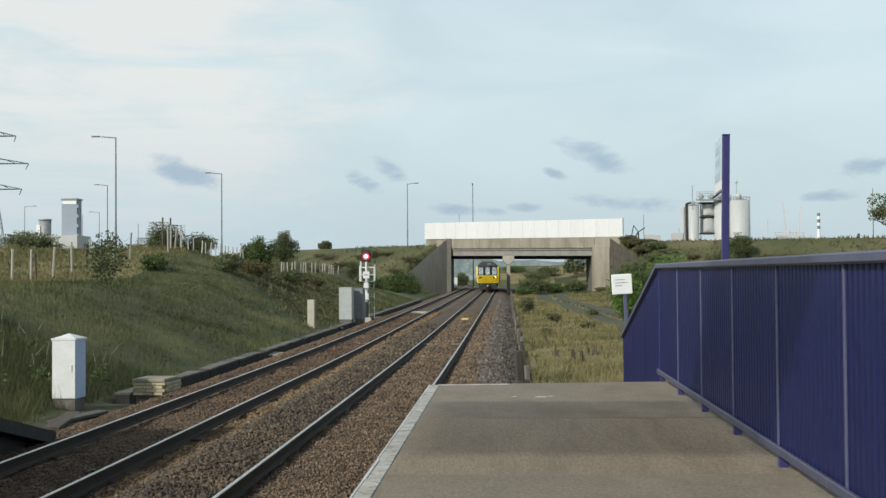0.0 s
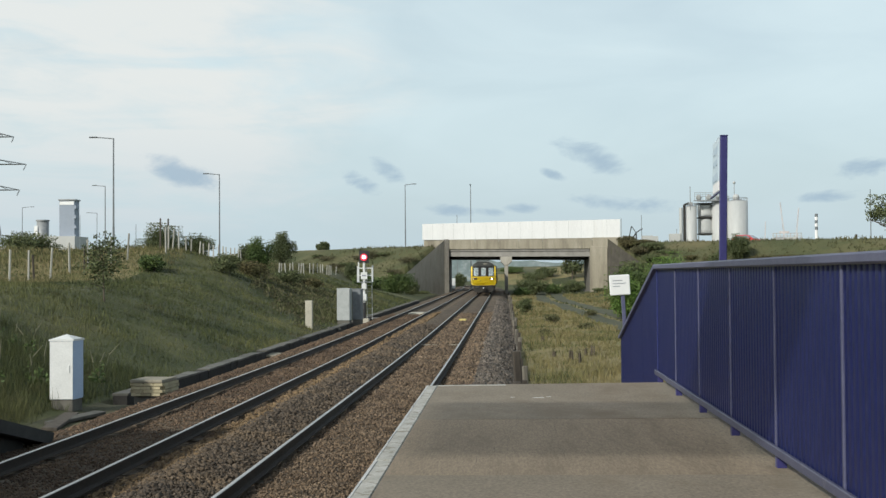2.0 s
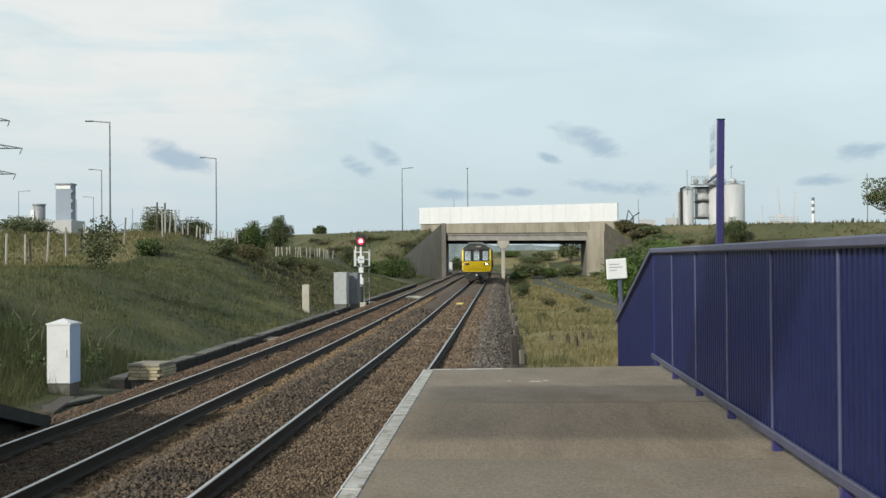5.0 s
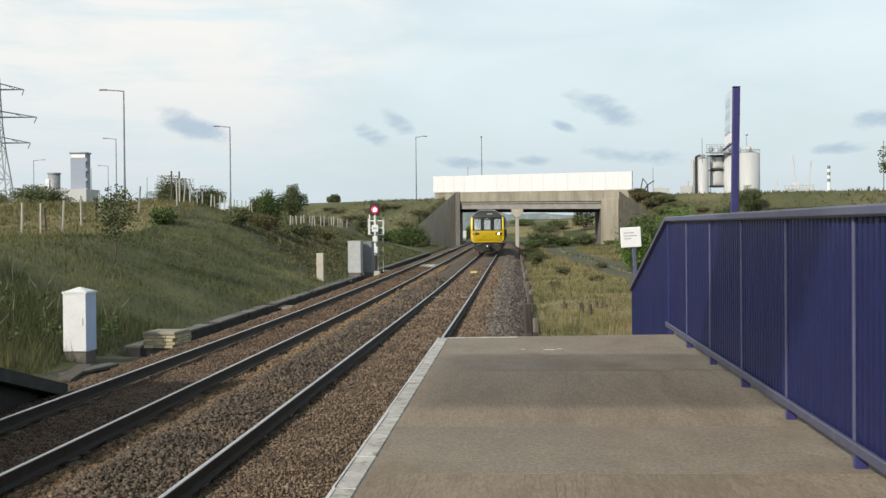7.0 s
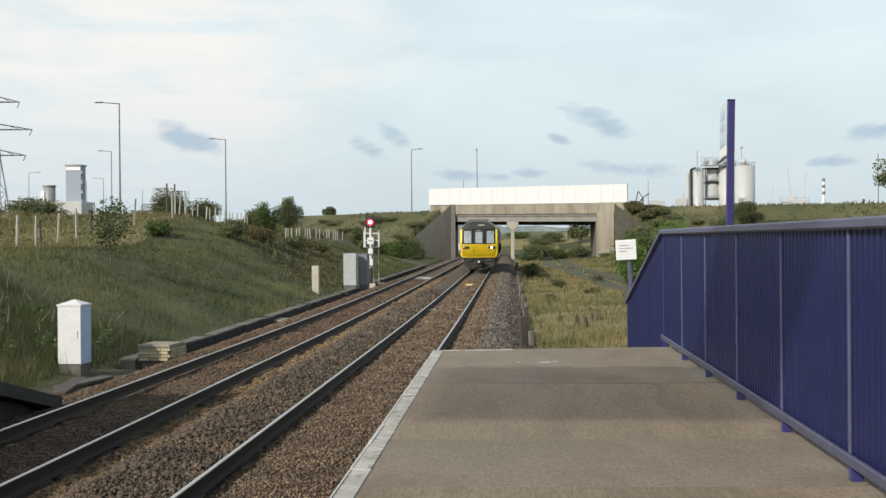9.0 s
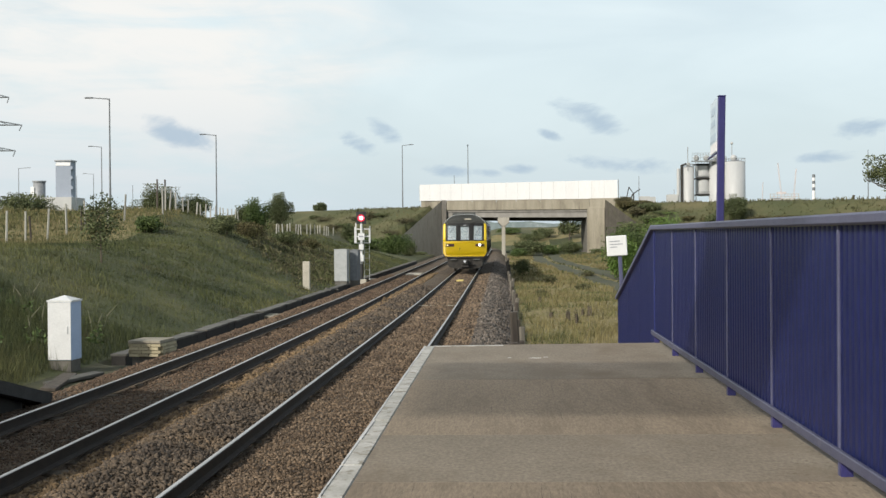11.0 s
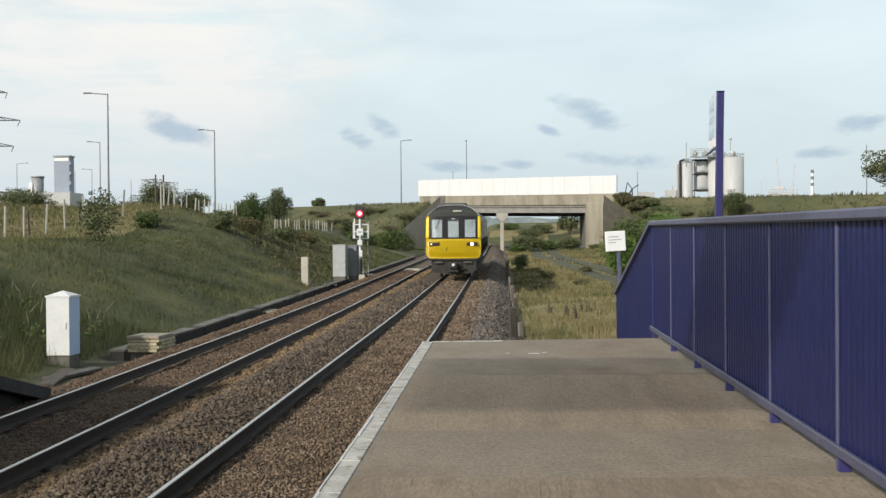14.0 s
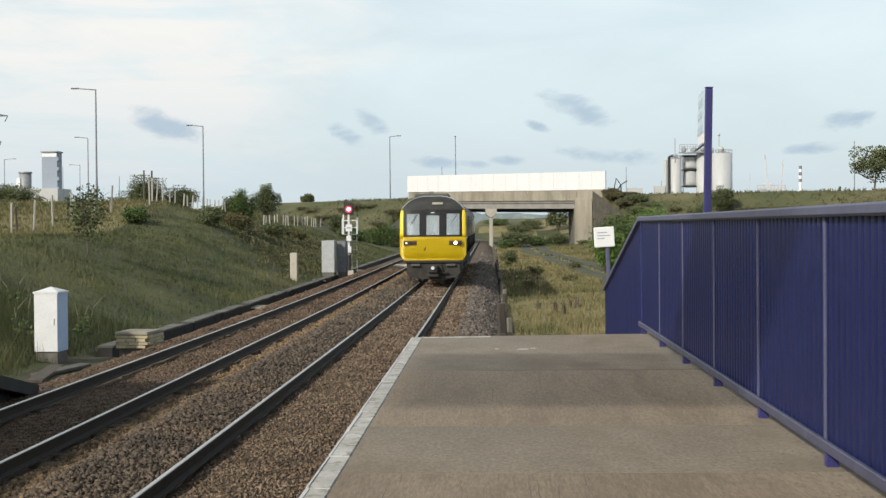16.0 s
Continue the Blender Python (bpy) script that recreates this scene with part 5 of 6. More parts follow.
# low timber edging with posts along the ballast's edge
def edge_posts():
    rng = random.Random(9)
    y = 16.8
    k = 0
    while y < 150:
        h = rng.uniform(0.55, 0.8)
        x = (0.34 if k in (2, 3) else 0.50) + rng.uniform(-0.04, 0.04)
        z = float(rail_z(y)) - 1.0
        big = 0.12 if y > 30 else 0.15
        ob = part("edging_post", boxed(-big / 2, big / 2, -big / 2, big / 2, 0, 0.35 + h + (0.75 if k == 3 else 0.35 if k == 2 else 0), bevel=0.02), "wood_dark" if k < 5 or k % 3 == 0 else "wood_post")
        tagged(ob, "split weathered timber post beside the ballast", "post", "edging posts")
        ob.matrix_basis = pose(x, y, z, rng.uniform(-4, 4), rng.uniform(-5, 5), rng.uniform(0, 40))
        if k % 1 == 0:
            b = part("edging_board", boxed(-0.03, 0.03, 0.05, 2.75, 0.0, 0.34 + rng.uniform(0, 0.08), bevel=0.01), "wood_post")
            tagged(b, "grey weathered board holding back the ballast", "board", "edging boards")
            b.matrix_basis = pose(0.47, y, z + 0.12, 0.4, rng.uniform(-3, 3), 0)
        y += 2.8
        k += 1


edge_posts()


# ---- lineside things ----
def location_cabinet(x, y, w, d, h, material, label, turn=0.0, ridge=0.05, lift=0.0, side=None):
    z = float(rail_z(y)) - 0.5 + lift
    c = thing("lineside_cabinet", label, "cabinet", (x, y, z), turn=turn)
    part("plinth", boxed(-w / 2 + 0.02, w / 2 - 0.02, -d / 2 + 0.02, d / 2 - 0.02, -0.4, 0.08), "concrete_dark", c, "dirty concrete plinth")
    part("body", boxed(-w / 2, w / 2, -d / 2, d / 2, 0.08, h - ridge - 0.04, bevel=0.008), side or material, c)
    bm = bmesh.new()
    box(bm, -w / 2 - 0.02, w / 2 + 0.02, -d / 2 - 0.02, d / 2 + 0.02, h - ridge - 0.04, h - ridge)
    top = bm.verts.new((0, 0, h))
    ring = [bm.verts.new(p) for p in ((-w / 2, -d / 2, h - ridge + 0.001), (w / 2, -d / 2, h - ridge + 0.001), (w / 2, d / 2, h - ridge + 0.001), (-w / 2, d / 2, h - ridge + 0.001))]
    for i in range(4):
        bm.faces.new((ring[i], ring[(i + 1) % 4], top))
    part("roof", bm, material, c, "shallow pitched lid")
    dr = part("door", boxed(-w / 2 + 0.001, w / 2 - 0.001, -d / 2 - 0.012, -d / 2 - 0.001, 0.09, h - ridge - 0.045, bevel=0.003), material, c)
    part("handle", boxed(w / 2 - 0.1, w / 2 - 0.07, -d / 2 - 0.03, -d / 2 - 0.013, h * 0.45, h * 0.55), material, dr, "small handle")
    return c


# body sides get a blue that paints sky-lit shade on white
location_cabinet(-9.68, 26.5, 0.52, 0.60, 1.50, "white_paint", "white painted lineside cabinet with pitched lid", turn=-2, lift=0.17, ridge=0.10, side="cabinet_sky_shade")
location_cabinet(-9.46, 71.5, 0.75, 0.75, 1.98, "grey_paint", "pale grey lineside equipment cabinet", turn=-3, ridge=0.02, lift=0.2)
# no second cabinet: this darker box stands for the first one's shaded side
location_cabinet(-8.80, 72.6, 0.5, 0.9, 1.93, "lamp_grey", "added darker box painting the pale cabinet's shaded side", turn=-3, ridge=0.02, lift=0.2)
location_cabinet(-8.45, 200, 0.7, 0.6, 1.75, "white_paint", "white cabinet beside the track beyond the bridge", lift=0.3)


def brick_pier():
    x, y, z = -8.26, 28.2, float(rail_z(28)) - 0.40
    c = thing("brick_plinth", "low yellow brick plinth with stone capping beside track", "plinth", (x, y, z), turn=-5)
    me = None
    for r in range(4):
        for k in range(3):
            for s in (0, 1):
                px = -0.33 + 0.235 * k + (0.06 if r % 2 else 0)
                m = Matrix.Translation((px, -0.42 if s == 0 else 0.42, 0.08 + r * 0.076))
                if me is None:
                    ob = part("brick", boxed(0, 0.225, -0.05, 0.05, 0, 0.066, bevel=0.004), "brick_yellow", c)
                    ob.matrix_basis, me = m, ob.data
                else:
                    share("brick", me, c, m)
        for k in range(4):
            for s in (0, 1):
                m = pose(0.40 if s else -0.33, -0.36 + 0.232 * k - (0.05 if r % 2 else 0), 0.08 + r * 0.076, 0, 0, 90)
                share("brick", me, c, m)
    part("core", boxed(-0.30, 0.36, -0.38, 0.38, -0.4, 0.37), "concrete_dark", c)
    part("capping", boxed(-0.36, 0.42, -0.48, 0.48, 0.385, 0.455, bevel=0.01), "concrete", c, "flat stone capping")


brick_pier()


def cable_trough():
    t = thing("cable_trough", "long line of concrete cable trough beside the ballast", "cable trough", kind="structure")
    me, k = None, 0
    y = 28.8
    while y < 128:
        z = float(rail_z(y)) - 0.5
        x = -9.22 + 0.012 * math.sin(k * 1.7)
        m = pose(x, y, z + 0.007 * math.sin(k * 3.7), 0.35 * math.sin(k * 1.9), 1.2 * math.sin(k * 2.3), 0.6 * math.sin(k * 1.3))
        if me is None:
            ob = part("trough_lid", boxed(-0.2, 0.2, 0.002, 0.996, 0.09, 0.145, bevel=0.006), "trough_lid", t)
            ob.matrix_basis, me = m, ob.data
            # concrete trough face coloured near-black in place of the shadow on it
            ob2 = part("trough", boxed(-0.17, 0.17, 0.0, 0.998, -0.35, 0.089), "shade_black", t)
            ob2.matrix_basis, me2 = m, ob2.data
        else:
            if k % 9 != 7:
                share("trough_lid", me, t, m)
            share("trough", me2, t, m)
        y += 1.0
        k += 1


cable_trough()
# loose boards and a lid lying on the cess
for k, (x, y, w, l, a, m) in enumerate([(-9.0, 24.3, 0.3, 2.4, 10, "wood_dark"), (-8.9, 24.9, 0.28, 1.8, -14, "trough_lid"), (-8.75, 46.5, 0.7, 1.4, 4, "concrete"), (-9.3, 66, 0.5, 1.2, 20, "concrete_dark"), (-8.6, 82, 0.9, 1.6, 3, "concrete_dark")]):
    ob = part("loose_slab", boxed(-w / 2, w / 2, -l / 2, l / 2, 0, 0.07, bevel=0.01), m)
    tagged(ob, "loose slab lying beside the ballast", "slab", "loose slabs")
    ob.matrix_basis = pose(x, y, max(float(bed_z(x, y)), float(land_z(x, y))) + 0.03, 1, 3, a)

mk = thing("marker_post", "white painted concrete marker post beside the track", "post", (-10.27, 63.5, float(land_z(-10.27, 63.5)) + 0.08))
part("shaft", boxed(-0.19, 0.19, -0.08, 0.08, -0.3, 1.36, bevel=0.03), "concrete_pale", mk)


def signal():
    x, y = -8.74, 75.5
    z = float(rail_z(y)) - 0.45
    s = thing("railway_signal", "railway colour light signal showing red on grey post", "signal", (x, y, z))
    part("base", boxed(-0.3, 0.3, -0.3, 0.3, -0.2, 0.18, bevel=0.02), "concrete_pale", s)
    part("post", rods((0, 0, 0.15), (0, 0, 4.2), 0.075, seg=12), "white_paint", s, "white painted steel post")
    part("post_sleeve", rods((0, 0, 0.16), (0, 0, 1.15), 0.10, seg=12), "black_paint", s, "black lower sleeve")
    part("cage_back", boxed(-0.44, -0.36, 0.45, 0.5, 2.44, 3.7), "white_paint", s)
    part("cage_back", boxed(0.44, 0.52, 0.45, 0.5, 2.44, 3.5), "white_paint", s)
    for sx in (-0.16, 0.16):
        part("ladder_rail", rods((sx + 0.3, 0.35, 0.1), (sx + 0.3, 0.12, 3.4), 0.022, seg=6), "grey_paint", s)
    for k in range(9):
        f = k / 8
        part("rung", rods((0.14, 0.33 - 0.22 * f, 0.4 + 2.9 * f), (0.46, 0.33 - 0.22 * f, 0.4 + 2.9 * f), 0.014, seg=5), "galvanised", s)
    part("platform_ring", boxed(-0.45, 0.5, -0.1, 0.5, 2.42, 2.46), "galvanised", s)
    for sx, h in ((-0.42, 1.0), (0.5, 0.9)):
        part("hoop", rods((sx, 0.1, 2.44), (sx, 0.1, 2.44 + h), 0.042, seg=6), "white_paint", s)
    for zz in (2.85, 3.3):
        part("guard_rail", rods((-0.42, 0.1, zz), (0.5, 0.1, zz), 0.036, seg=6), "white_paint", s)
    part("number_plate", boxed(-0.2, 0.2, -0.11, -0.085, 2.62, 3.05), "white_paint", s, "white identification plate")
    part("plate_bar", boxed(-0.13, 0.13, -0.118, -0.111, 2.80, 2.88), "sign_text", s)
    part("phone_box", boxed(-0.17, 0.17, -0.27, -0.08, 1.28, 1.7, bevel=0.02), "white_paint", s, "white signal post telephone box")
    part("junction_box", boxed(-0.14, 0.16, -0.2, -0.08, 2.0, 2.35, bevel=0.02), "white_paint", s)
    head = part("head", boxed(-0.25, 0.25, -0.1, 0.16, 3.67, 4.35, bevel=0.05), "black_paint", s, "black signal head")
    part("backboard", boxed(-0.31, 0.31, -0.07, -0.03, 3.62, 4.39, bevel=0.02), "black_paint", head)
    # oversized glowing disc imitates bloom; the lamp itself is the core
    part("red_lens", rods((0, -0.125, 3.99), (0, -0.105, 3.99), 0.22, seg=24), "red_glow", head, "weak red disc imitating the lamp's bloom")
    part("lens_core", rods((0, -0.14, 3.99), (0, -0.126, 3.99), 0.12, seg=20), "red_light", head, "glowing lens core")
    for a in range(5):
        t0, t1 = math.pi * a / 5, math.pi * (a + 1) / 5
        rr = 0.25
        part("hood", rods((rr * math.cos(t0), -0.2, 3.99 + rr * math.sin(t0)), (rr * math.cos(t1), -0.2, 3.99 + rr * math.sin(t1)), 0.03, seg=6), "black_paint", head)


signal()

# pieces lying in the track
aw = thing("track_magnet", "yellow painted magnet ramp fixed between the rails", "track magnet", (TRACK_A + 0.05, 67.5, float(rail_z(67.5)) - 0.14))
part("ramp", boxed(-0.20, 0.20, -0.6, 0.6, 0, 0.11, bevel=0.04), "aws_yellow", aw)
tagged(part("cable_cover", boxed(TRACK_A - 1.9, TRACK_A + 0.7, 45.0, 45.12, float(rail_z(45)) - 0.16, float(rail_z(45)) - 0.115, bevel=0.02), "concrete"), "pale cable cover laid across the track", "cable cover")
tagged(part("crossing_board", boxed(TRACK_B - 0.5, TRACK_B + 0.5, 78.5, 81.0, float(rail_z(79)) - 0.2, float(rail_z(79)) - 0.06, bevel=0.02), "concrete_pale"), "pale board lying between the rails", "board")


# ---- signs on the platform ----
def small_sign():
    x, y = 2.42, 24.2
    z = float(land_z(x, y))
    s = thing("notice_sign", "white notice board on a blue post by the ramp", "sign", (x, y, z), turn=6)
    s.matrix_basis = pose(x, y, z, 0, -3, 8)
    part("post", boxed(-0.035 + 0.06, 0.035 + 0.06, 0, 0.07, -0.2, 2.35 - z, bevel=0.01), "blue_post", s, "blue square post")
    b = part("board", boxed(-0.205, 0.205, -0.03, -0.001, 1.99 - z, 2.39 - z, bevel=0.012), "sign_white", s, "white board")
    bm = b.data
    for k, (w, zz) in enumerate(((0.2, 2.275), (0.26, 2.215), (0.14, 2.16))):
        part("text_bar", boxed(-0.14, -0.14 + w, -0.034, -0.0305, zz - z, zz + 0.013 - z), "sign_text", s)


small_sign()


def tall_sign():
    x, y, base = 2.42, 13.5, PLAT - 1.0
    s = thing("station_sign", "tall blue post carrying a pale blue information panel", "sign", (x, y, base))
    h = 3.865 - base
    s.matrix_basis = pose(x - h * 0.019, y, base, 0, 1.1, 0)
    part("post", boxed(-0.038, 0.038, -0.037, 0.037, -0.2, h, bevel=0.008), "navy", s, "dark blue square post")
    part("cap", boxed(-0.042, 0.042, -0.041, 0.041, h, h + 0.012, bevel=0.003), "navy", s)
    # the panel runs back from the post, along the platform
    turn = Matrix.Rotation(radians(-4.6), 3, "Z")

    def leaf(name, x0, x1, y0, y1, z0, z1, material, under, label=""):
        bm = boxed(x0, x1, y0, y1, z0, z1)
        bmesh.ops.rotate(bm, verts=bm.verts, cent=(-0.036, 0.04, 0), matrix=turn)
        return part(name, bm, material, under, label)

    panel = leaf("panel", -0.050, -0.034, 0.04, 0.74, h - 0.485, h - 0.008, "sign_pale", s, "pale blue-grey sign panel")
    for z0, z1, a, b in ((h - 0.17, h - 0.09, 0.14, 0.62), (h - 0.30, h - 0.235, 0.14, 0.66), (h - 0.47, h - 0.39, 0.06, 0.70)):
        leaf("printed_block", -0.054, -0.0505, a, b, z0, z1, "sign_block", panel)
    leaf("lower_panel", -0.050, -0.036, 0.04, 0.70, h - 0.595, h - 0.49, "sign_white", s, "white lower panel")
    part("bracket", rods((-0.02, 0.03, h - 0.60), (-0.02, 0.68, h - 0.64), 0.012, seg=6), "navy", s)


tall_sign()


# ---- street lamps along the road ----
def street_lamp(x, y, base, top, arm, side=(1, 0)):
    s = thing("street_lamp", "grey steel street lamp with one arm on the road", "street lamp", (x, y, base), group="street lamps")
    h = top - base
    part("column", rods((0, 0, -0.5), (0, 0, h * 0.3), 0.11, 0.09, seg=10), "lamp_grey", s)
    part("shaft", rods((0, 0, h * 0.3), (0, 0, h), 0.08, 0.055, seg=10), "lamp_grey", s)
    if arm:
        e = (side[0] * arm, side[1] * arm, 0.12)
        part("arm", rods((0, 0, h - 0.05), e[:2] + (h + 0.1,), 0.05, 0.04, seg=8), "lamp_grey", s)
        a = math.degrees(math.atan2(side[1], side[0]))
        bm = boxed(-0.1, 0.62, -0.13, 0.13, -0.07, 0.05, bevel=0.04)
        part("lantern", bm, "lamp_grey", s).matrix_basis = pose(e[0] - side[0] * 0.2, e[1] - side[1] * 0.2, h + 0.1, 0, 0, a)


for x, y, top, arm, side in (
    (-34.2, 105, 15.01, 1.75, (-1, 0)),
    (-33.08, 140, 14.86, 1.5, (-1, 0)),
    (-14.98, 184, 16.9, 1.3, (1, 0)),
    (-5.1, 186, 16.76, 1.3, (0, -1)),
    (-57.24, 172, 16.23, 1.5, (-1, 0)),
    (-89.01, 262, 17.61, 1.9, (-1, 0)),
    (-96.8, 240, 17.62, 2.0, (1, 0)),
    (-92.08, 260, 17.04, 0, (1, 0)),
    (56.27, 190, 15.89, 0, (1, 0)),
):
    street_lamp(x, y, min(float(land_z(x, y)), top - 8), top, arm, side)


# ---- far things ----
def pylon():
    x, y = -109.0, 250.0
    p = thing("pylon", "grey lattice steel electricity pylon", "pylon", (x, y, -0.6), turn=8)
    levels = [(0, 4.2), (8, 3.3), (15, 2.5), (21, 1.7), (26, 1.25), (31, 1.0), (36, 0.8), (41, 0.12)]
    for sx in (-1, 1):
        for sy in (-1, 1):
            bm = bmesh.new()
            for (za, wa), (zb, wb) in zip(levels[:-1], levels[1:]):
                rod(bm, (sx * wa, sy * wa, za), (sx * wb, sy * wb, zb), 0.15, seg=5)
            part("leg", bm, "galvanised", p)
    for (za, wa), (zb, wb) in zip(levels[:-2], levels[1:-1]):
        bm = bmesh.new()
        for sy in (-1, 1):
            rod(bm, (-wa, sy * wa, za), (wb, sy * wb, zb), 0.08, seg=4)
            rod(bm, (wa, sy * wa, za), (-wb, sy * wb, zb), 0.08, seg=4)
            rod(bm, (sy * wa, -wa, za), (sy * wb, wb, zb), 0.08, seg=4)
            rod(bm, (-wb, sy * wb, zb), (wb, sy * wb, zb), 0.08, seg=4)
        part("bracing", bm, "galvanised", p)
    for z, l in ((22.6, 7.2), (28.0, 8.6), (33.8, 6.0)):
        for sx in (-1, 1):
            bm = bmesh.new()
            for sy in (-1, 1):
                rod(bm, (sx * 0.9, sy * 0.9, z + 1.3), (sx * l, 0, z), 0.10, seg=4)
                rod(bm, (sx * 0.9, sy * 0.9, z), (sx * l, 0, z), 0.10, seg=4)
                rod(bm, (sx * l * 0.5, sy * 0.4, z + 0.6), (sx * l * 0.7, sy * 0.3, z), 0.06, seg=4)
            arm = part("cross_arm", bm, "galvanised", p)
            part("insulator", rods((sx * l, 0, z), (sx * l * 0.93, 0, z - 1.2), 0.10, 0.10, seg=6), "lamp_grey", arm)


pylon()


def silo(x, y, r, top, material, label, rings=0, rail=True, dome=0.6):
    s = thing("storage_silo", label, "silo", (x, y, 0), group="storage silos")
    part("shell", rods((0, 0, -2), (0, 0, top), r, seg=32), material, s, smooth=True)
    part("roof", rods((0, 0, top), (0, 0, top + dome), r, r * 0.35, seg=32), "silo_grey", s)
    part("vent", rods((0, 0, top + dome), (0, 0, top + dome + 1.0), 0.6, seg=10), "silo_white", s)
    for k in range(rings):
        part("band", rods((0, 0, top * (0.25 + 0.2 * k)), (0, 0, top * (0.25 + 0.2 * k) + 0.35), r + 0.18, seg=32), "silo_grey", s)
    if rail:
        bm = bmesh.new()
        for k in range(18):
            a, b = 2 * math.pi * k / 18, 2 * math.pi * (k + 1) / 18
            rod(bm, (r * math.cos(a), r * math.sin(a), top), (r * math.cos(a), r * math.sin(a), top + 1.1), 0.06, seg=4)
            rod(bm, (r * math.cos(a), r * math.sin(a), top + 1.1), (r * math.cos(b), r * math.sin(b), top + 1.1), 0.06, seg=4)
        part("handrail", bm, "silo_grey", s)
    return s


silo(63.89, 420, 1.95, 26.89, "silo_white", "tall pale steel storage silo")
def process_tower():
    t = thing("process_tower", "steel process tower with two stacked tanks and dark walkways", "tower", (69.2, 423, 0))
    for z0, z1, r in ((23.9, 27.5, 2.6), (17.9, 22.7, 2.55)):
        tank = part("tank", rods((0, 0, z0), (0, 0, z1), r, seg=28), "silo_white", t, "pale round tank")
        part("cone", rods((0, 0, z0 - 0.7), (0, 0, z0), r * 0.7, r, seg=28), "silo_grey", tank, "dark conical tank bottom")
        part("lid", rods((0, 0, z1), (0, 0, z1 + 0.25), r, r * 0.6, seg=28), "silo_grey", tank)
    for z in (23.0, 17.4, 27.9):
        deck = part("walkway", boxed(-2.9, 2.9, -2.9, 2.9, z, z + 0.3), "under_black", t, "dark steel walkway")
        for zz in (0.7, 1.2):
            part("handrail", boxed(-2.95, 2.95, -2.98, -2.92, z + zz, z + zz + 0.1), "silo_grey", deck)
        for k in range(7):
            part("stanchion", boxed(-2.93 + k * 0.97, -2.85 + k * 0.97, -2.98, -2.90, z + 0.3, z + 1.25), "silo_grey", deck)
    for sx in (-1, 1):
        for sy in (-1, 1):
            part("leg", boxed(sx * 2.75 - 0.14, sx * 2.75 + 0.14, sy * 2.75 - 0.14, sy * 2.75 + 0.14, -2, 28.0), "silo_grey", t, "grey steel leg")
    bm = rods((2.9, -3.2, 15), (2.9, -3.2, 23.5), 0.22, seg=8)
    rod(bm, (2.9, -3.2, 23.5), (4.0, -3.2, 25.6), 0.22, seg=8)
    part("bent_pipe", bm, "under_black", t, "dark bent pipe")


process_tower()
silo(74.0, 421, 3.0, 29.35, "silo_white", "tall pale steel storage silo")
st = silo(79.16, 417, 3.35, 28.45, "silo_white", "tall pale steel storage silo")
part("antenna", rods((-1.09, 0, 25), (-1.09, 0, 34.58), 0.12, seg=6), "silo_grey", st)
bm = bmesh.new()
bmesh.ops.create_uvsphere(bm, u_segments=10, v_segments=8, radius=0.5, matrix=Matrix.Translation((-1.09, 0, 34.8)))
part("antenna_ball", bm, "silo_white", st, "", True)
bm = bmesh.new()
bmesh.ops.create_uvsphere(bm, u_segments=16, v_segments=10, radius=1.15, matrix=Matrix.Translation((-0.7, -1.0, 29.7)))
part("filter_dome", bm, "silo_white", st, "round pale filter dome", True)
pp = thing("process_pipe", "dark vertical pipe beside the pale silos", "pipe", (61.45, 419, 0))
bm = rods((0, 0, -2), (0, 0, 27.63), 0.42, seg=10)
rod(bm, (0, 0, 27.5), (1.6, 0, 28.1), 0.36, seg=8)
part("pipe", bm, "under_black", pp, "dark hooked pipe")
part("pipe", rods((-1.1, 0, -2), (-1.1, 0, 26.49), 0.6, seg=10), "silo_white", pp)
gy = thing("gantry", "steel walkway gantry on top of the silos", "gantry", (67.98, 418, 29.61))
part("deck", boxed(-3.3, 6.0, -1, 1, -0.9, -0.6), "silo_grey", gy)
for x, r in ((-1.7, 1.0), (1.7, 1.05), (4.6, 0.7)):
    bm = bmesh.new()
    bmesh.ops.create_uvsphere(bm, u_segments=16, v_segments=10, radius=r, matrix=Matrix.Translation((x, 0, 0.3)))
    part("filter_dome", bm, "silo_white", gy, "round pale filter dome", True)
for z in (0.5, 1.3, 1.9):
    part("handrail", boxed(-3.3, 6.0, -1.12, -1.04, z, z + 0.1), "silo_grey", gy)
for k in range(11):
    part("stanchion", boxed(-3.3 + k * 0.92, -3.21 + k * 0.92, -1.12, -1.04, -0.6, 2.0), "silo_grey", gy)
part("mast", rods((-4.6, 0, -4), (-4.6, 0, 4.2), 0.14, seg=6), "silo_grey", gy)
sh = thing("plant_shed", "small pale sheds at the foot of the silos", "shed", (58.47, 420, 0))
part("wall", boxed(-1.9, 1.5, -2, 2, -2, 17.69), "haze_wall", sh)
part("mast", rods((0.5, 0, 10), (0.5, 0, 19.42), 0.1, seg=5), "silo_grey", sh)


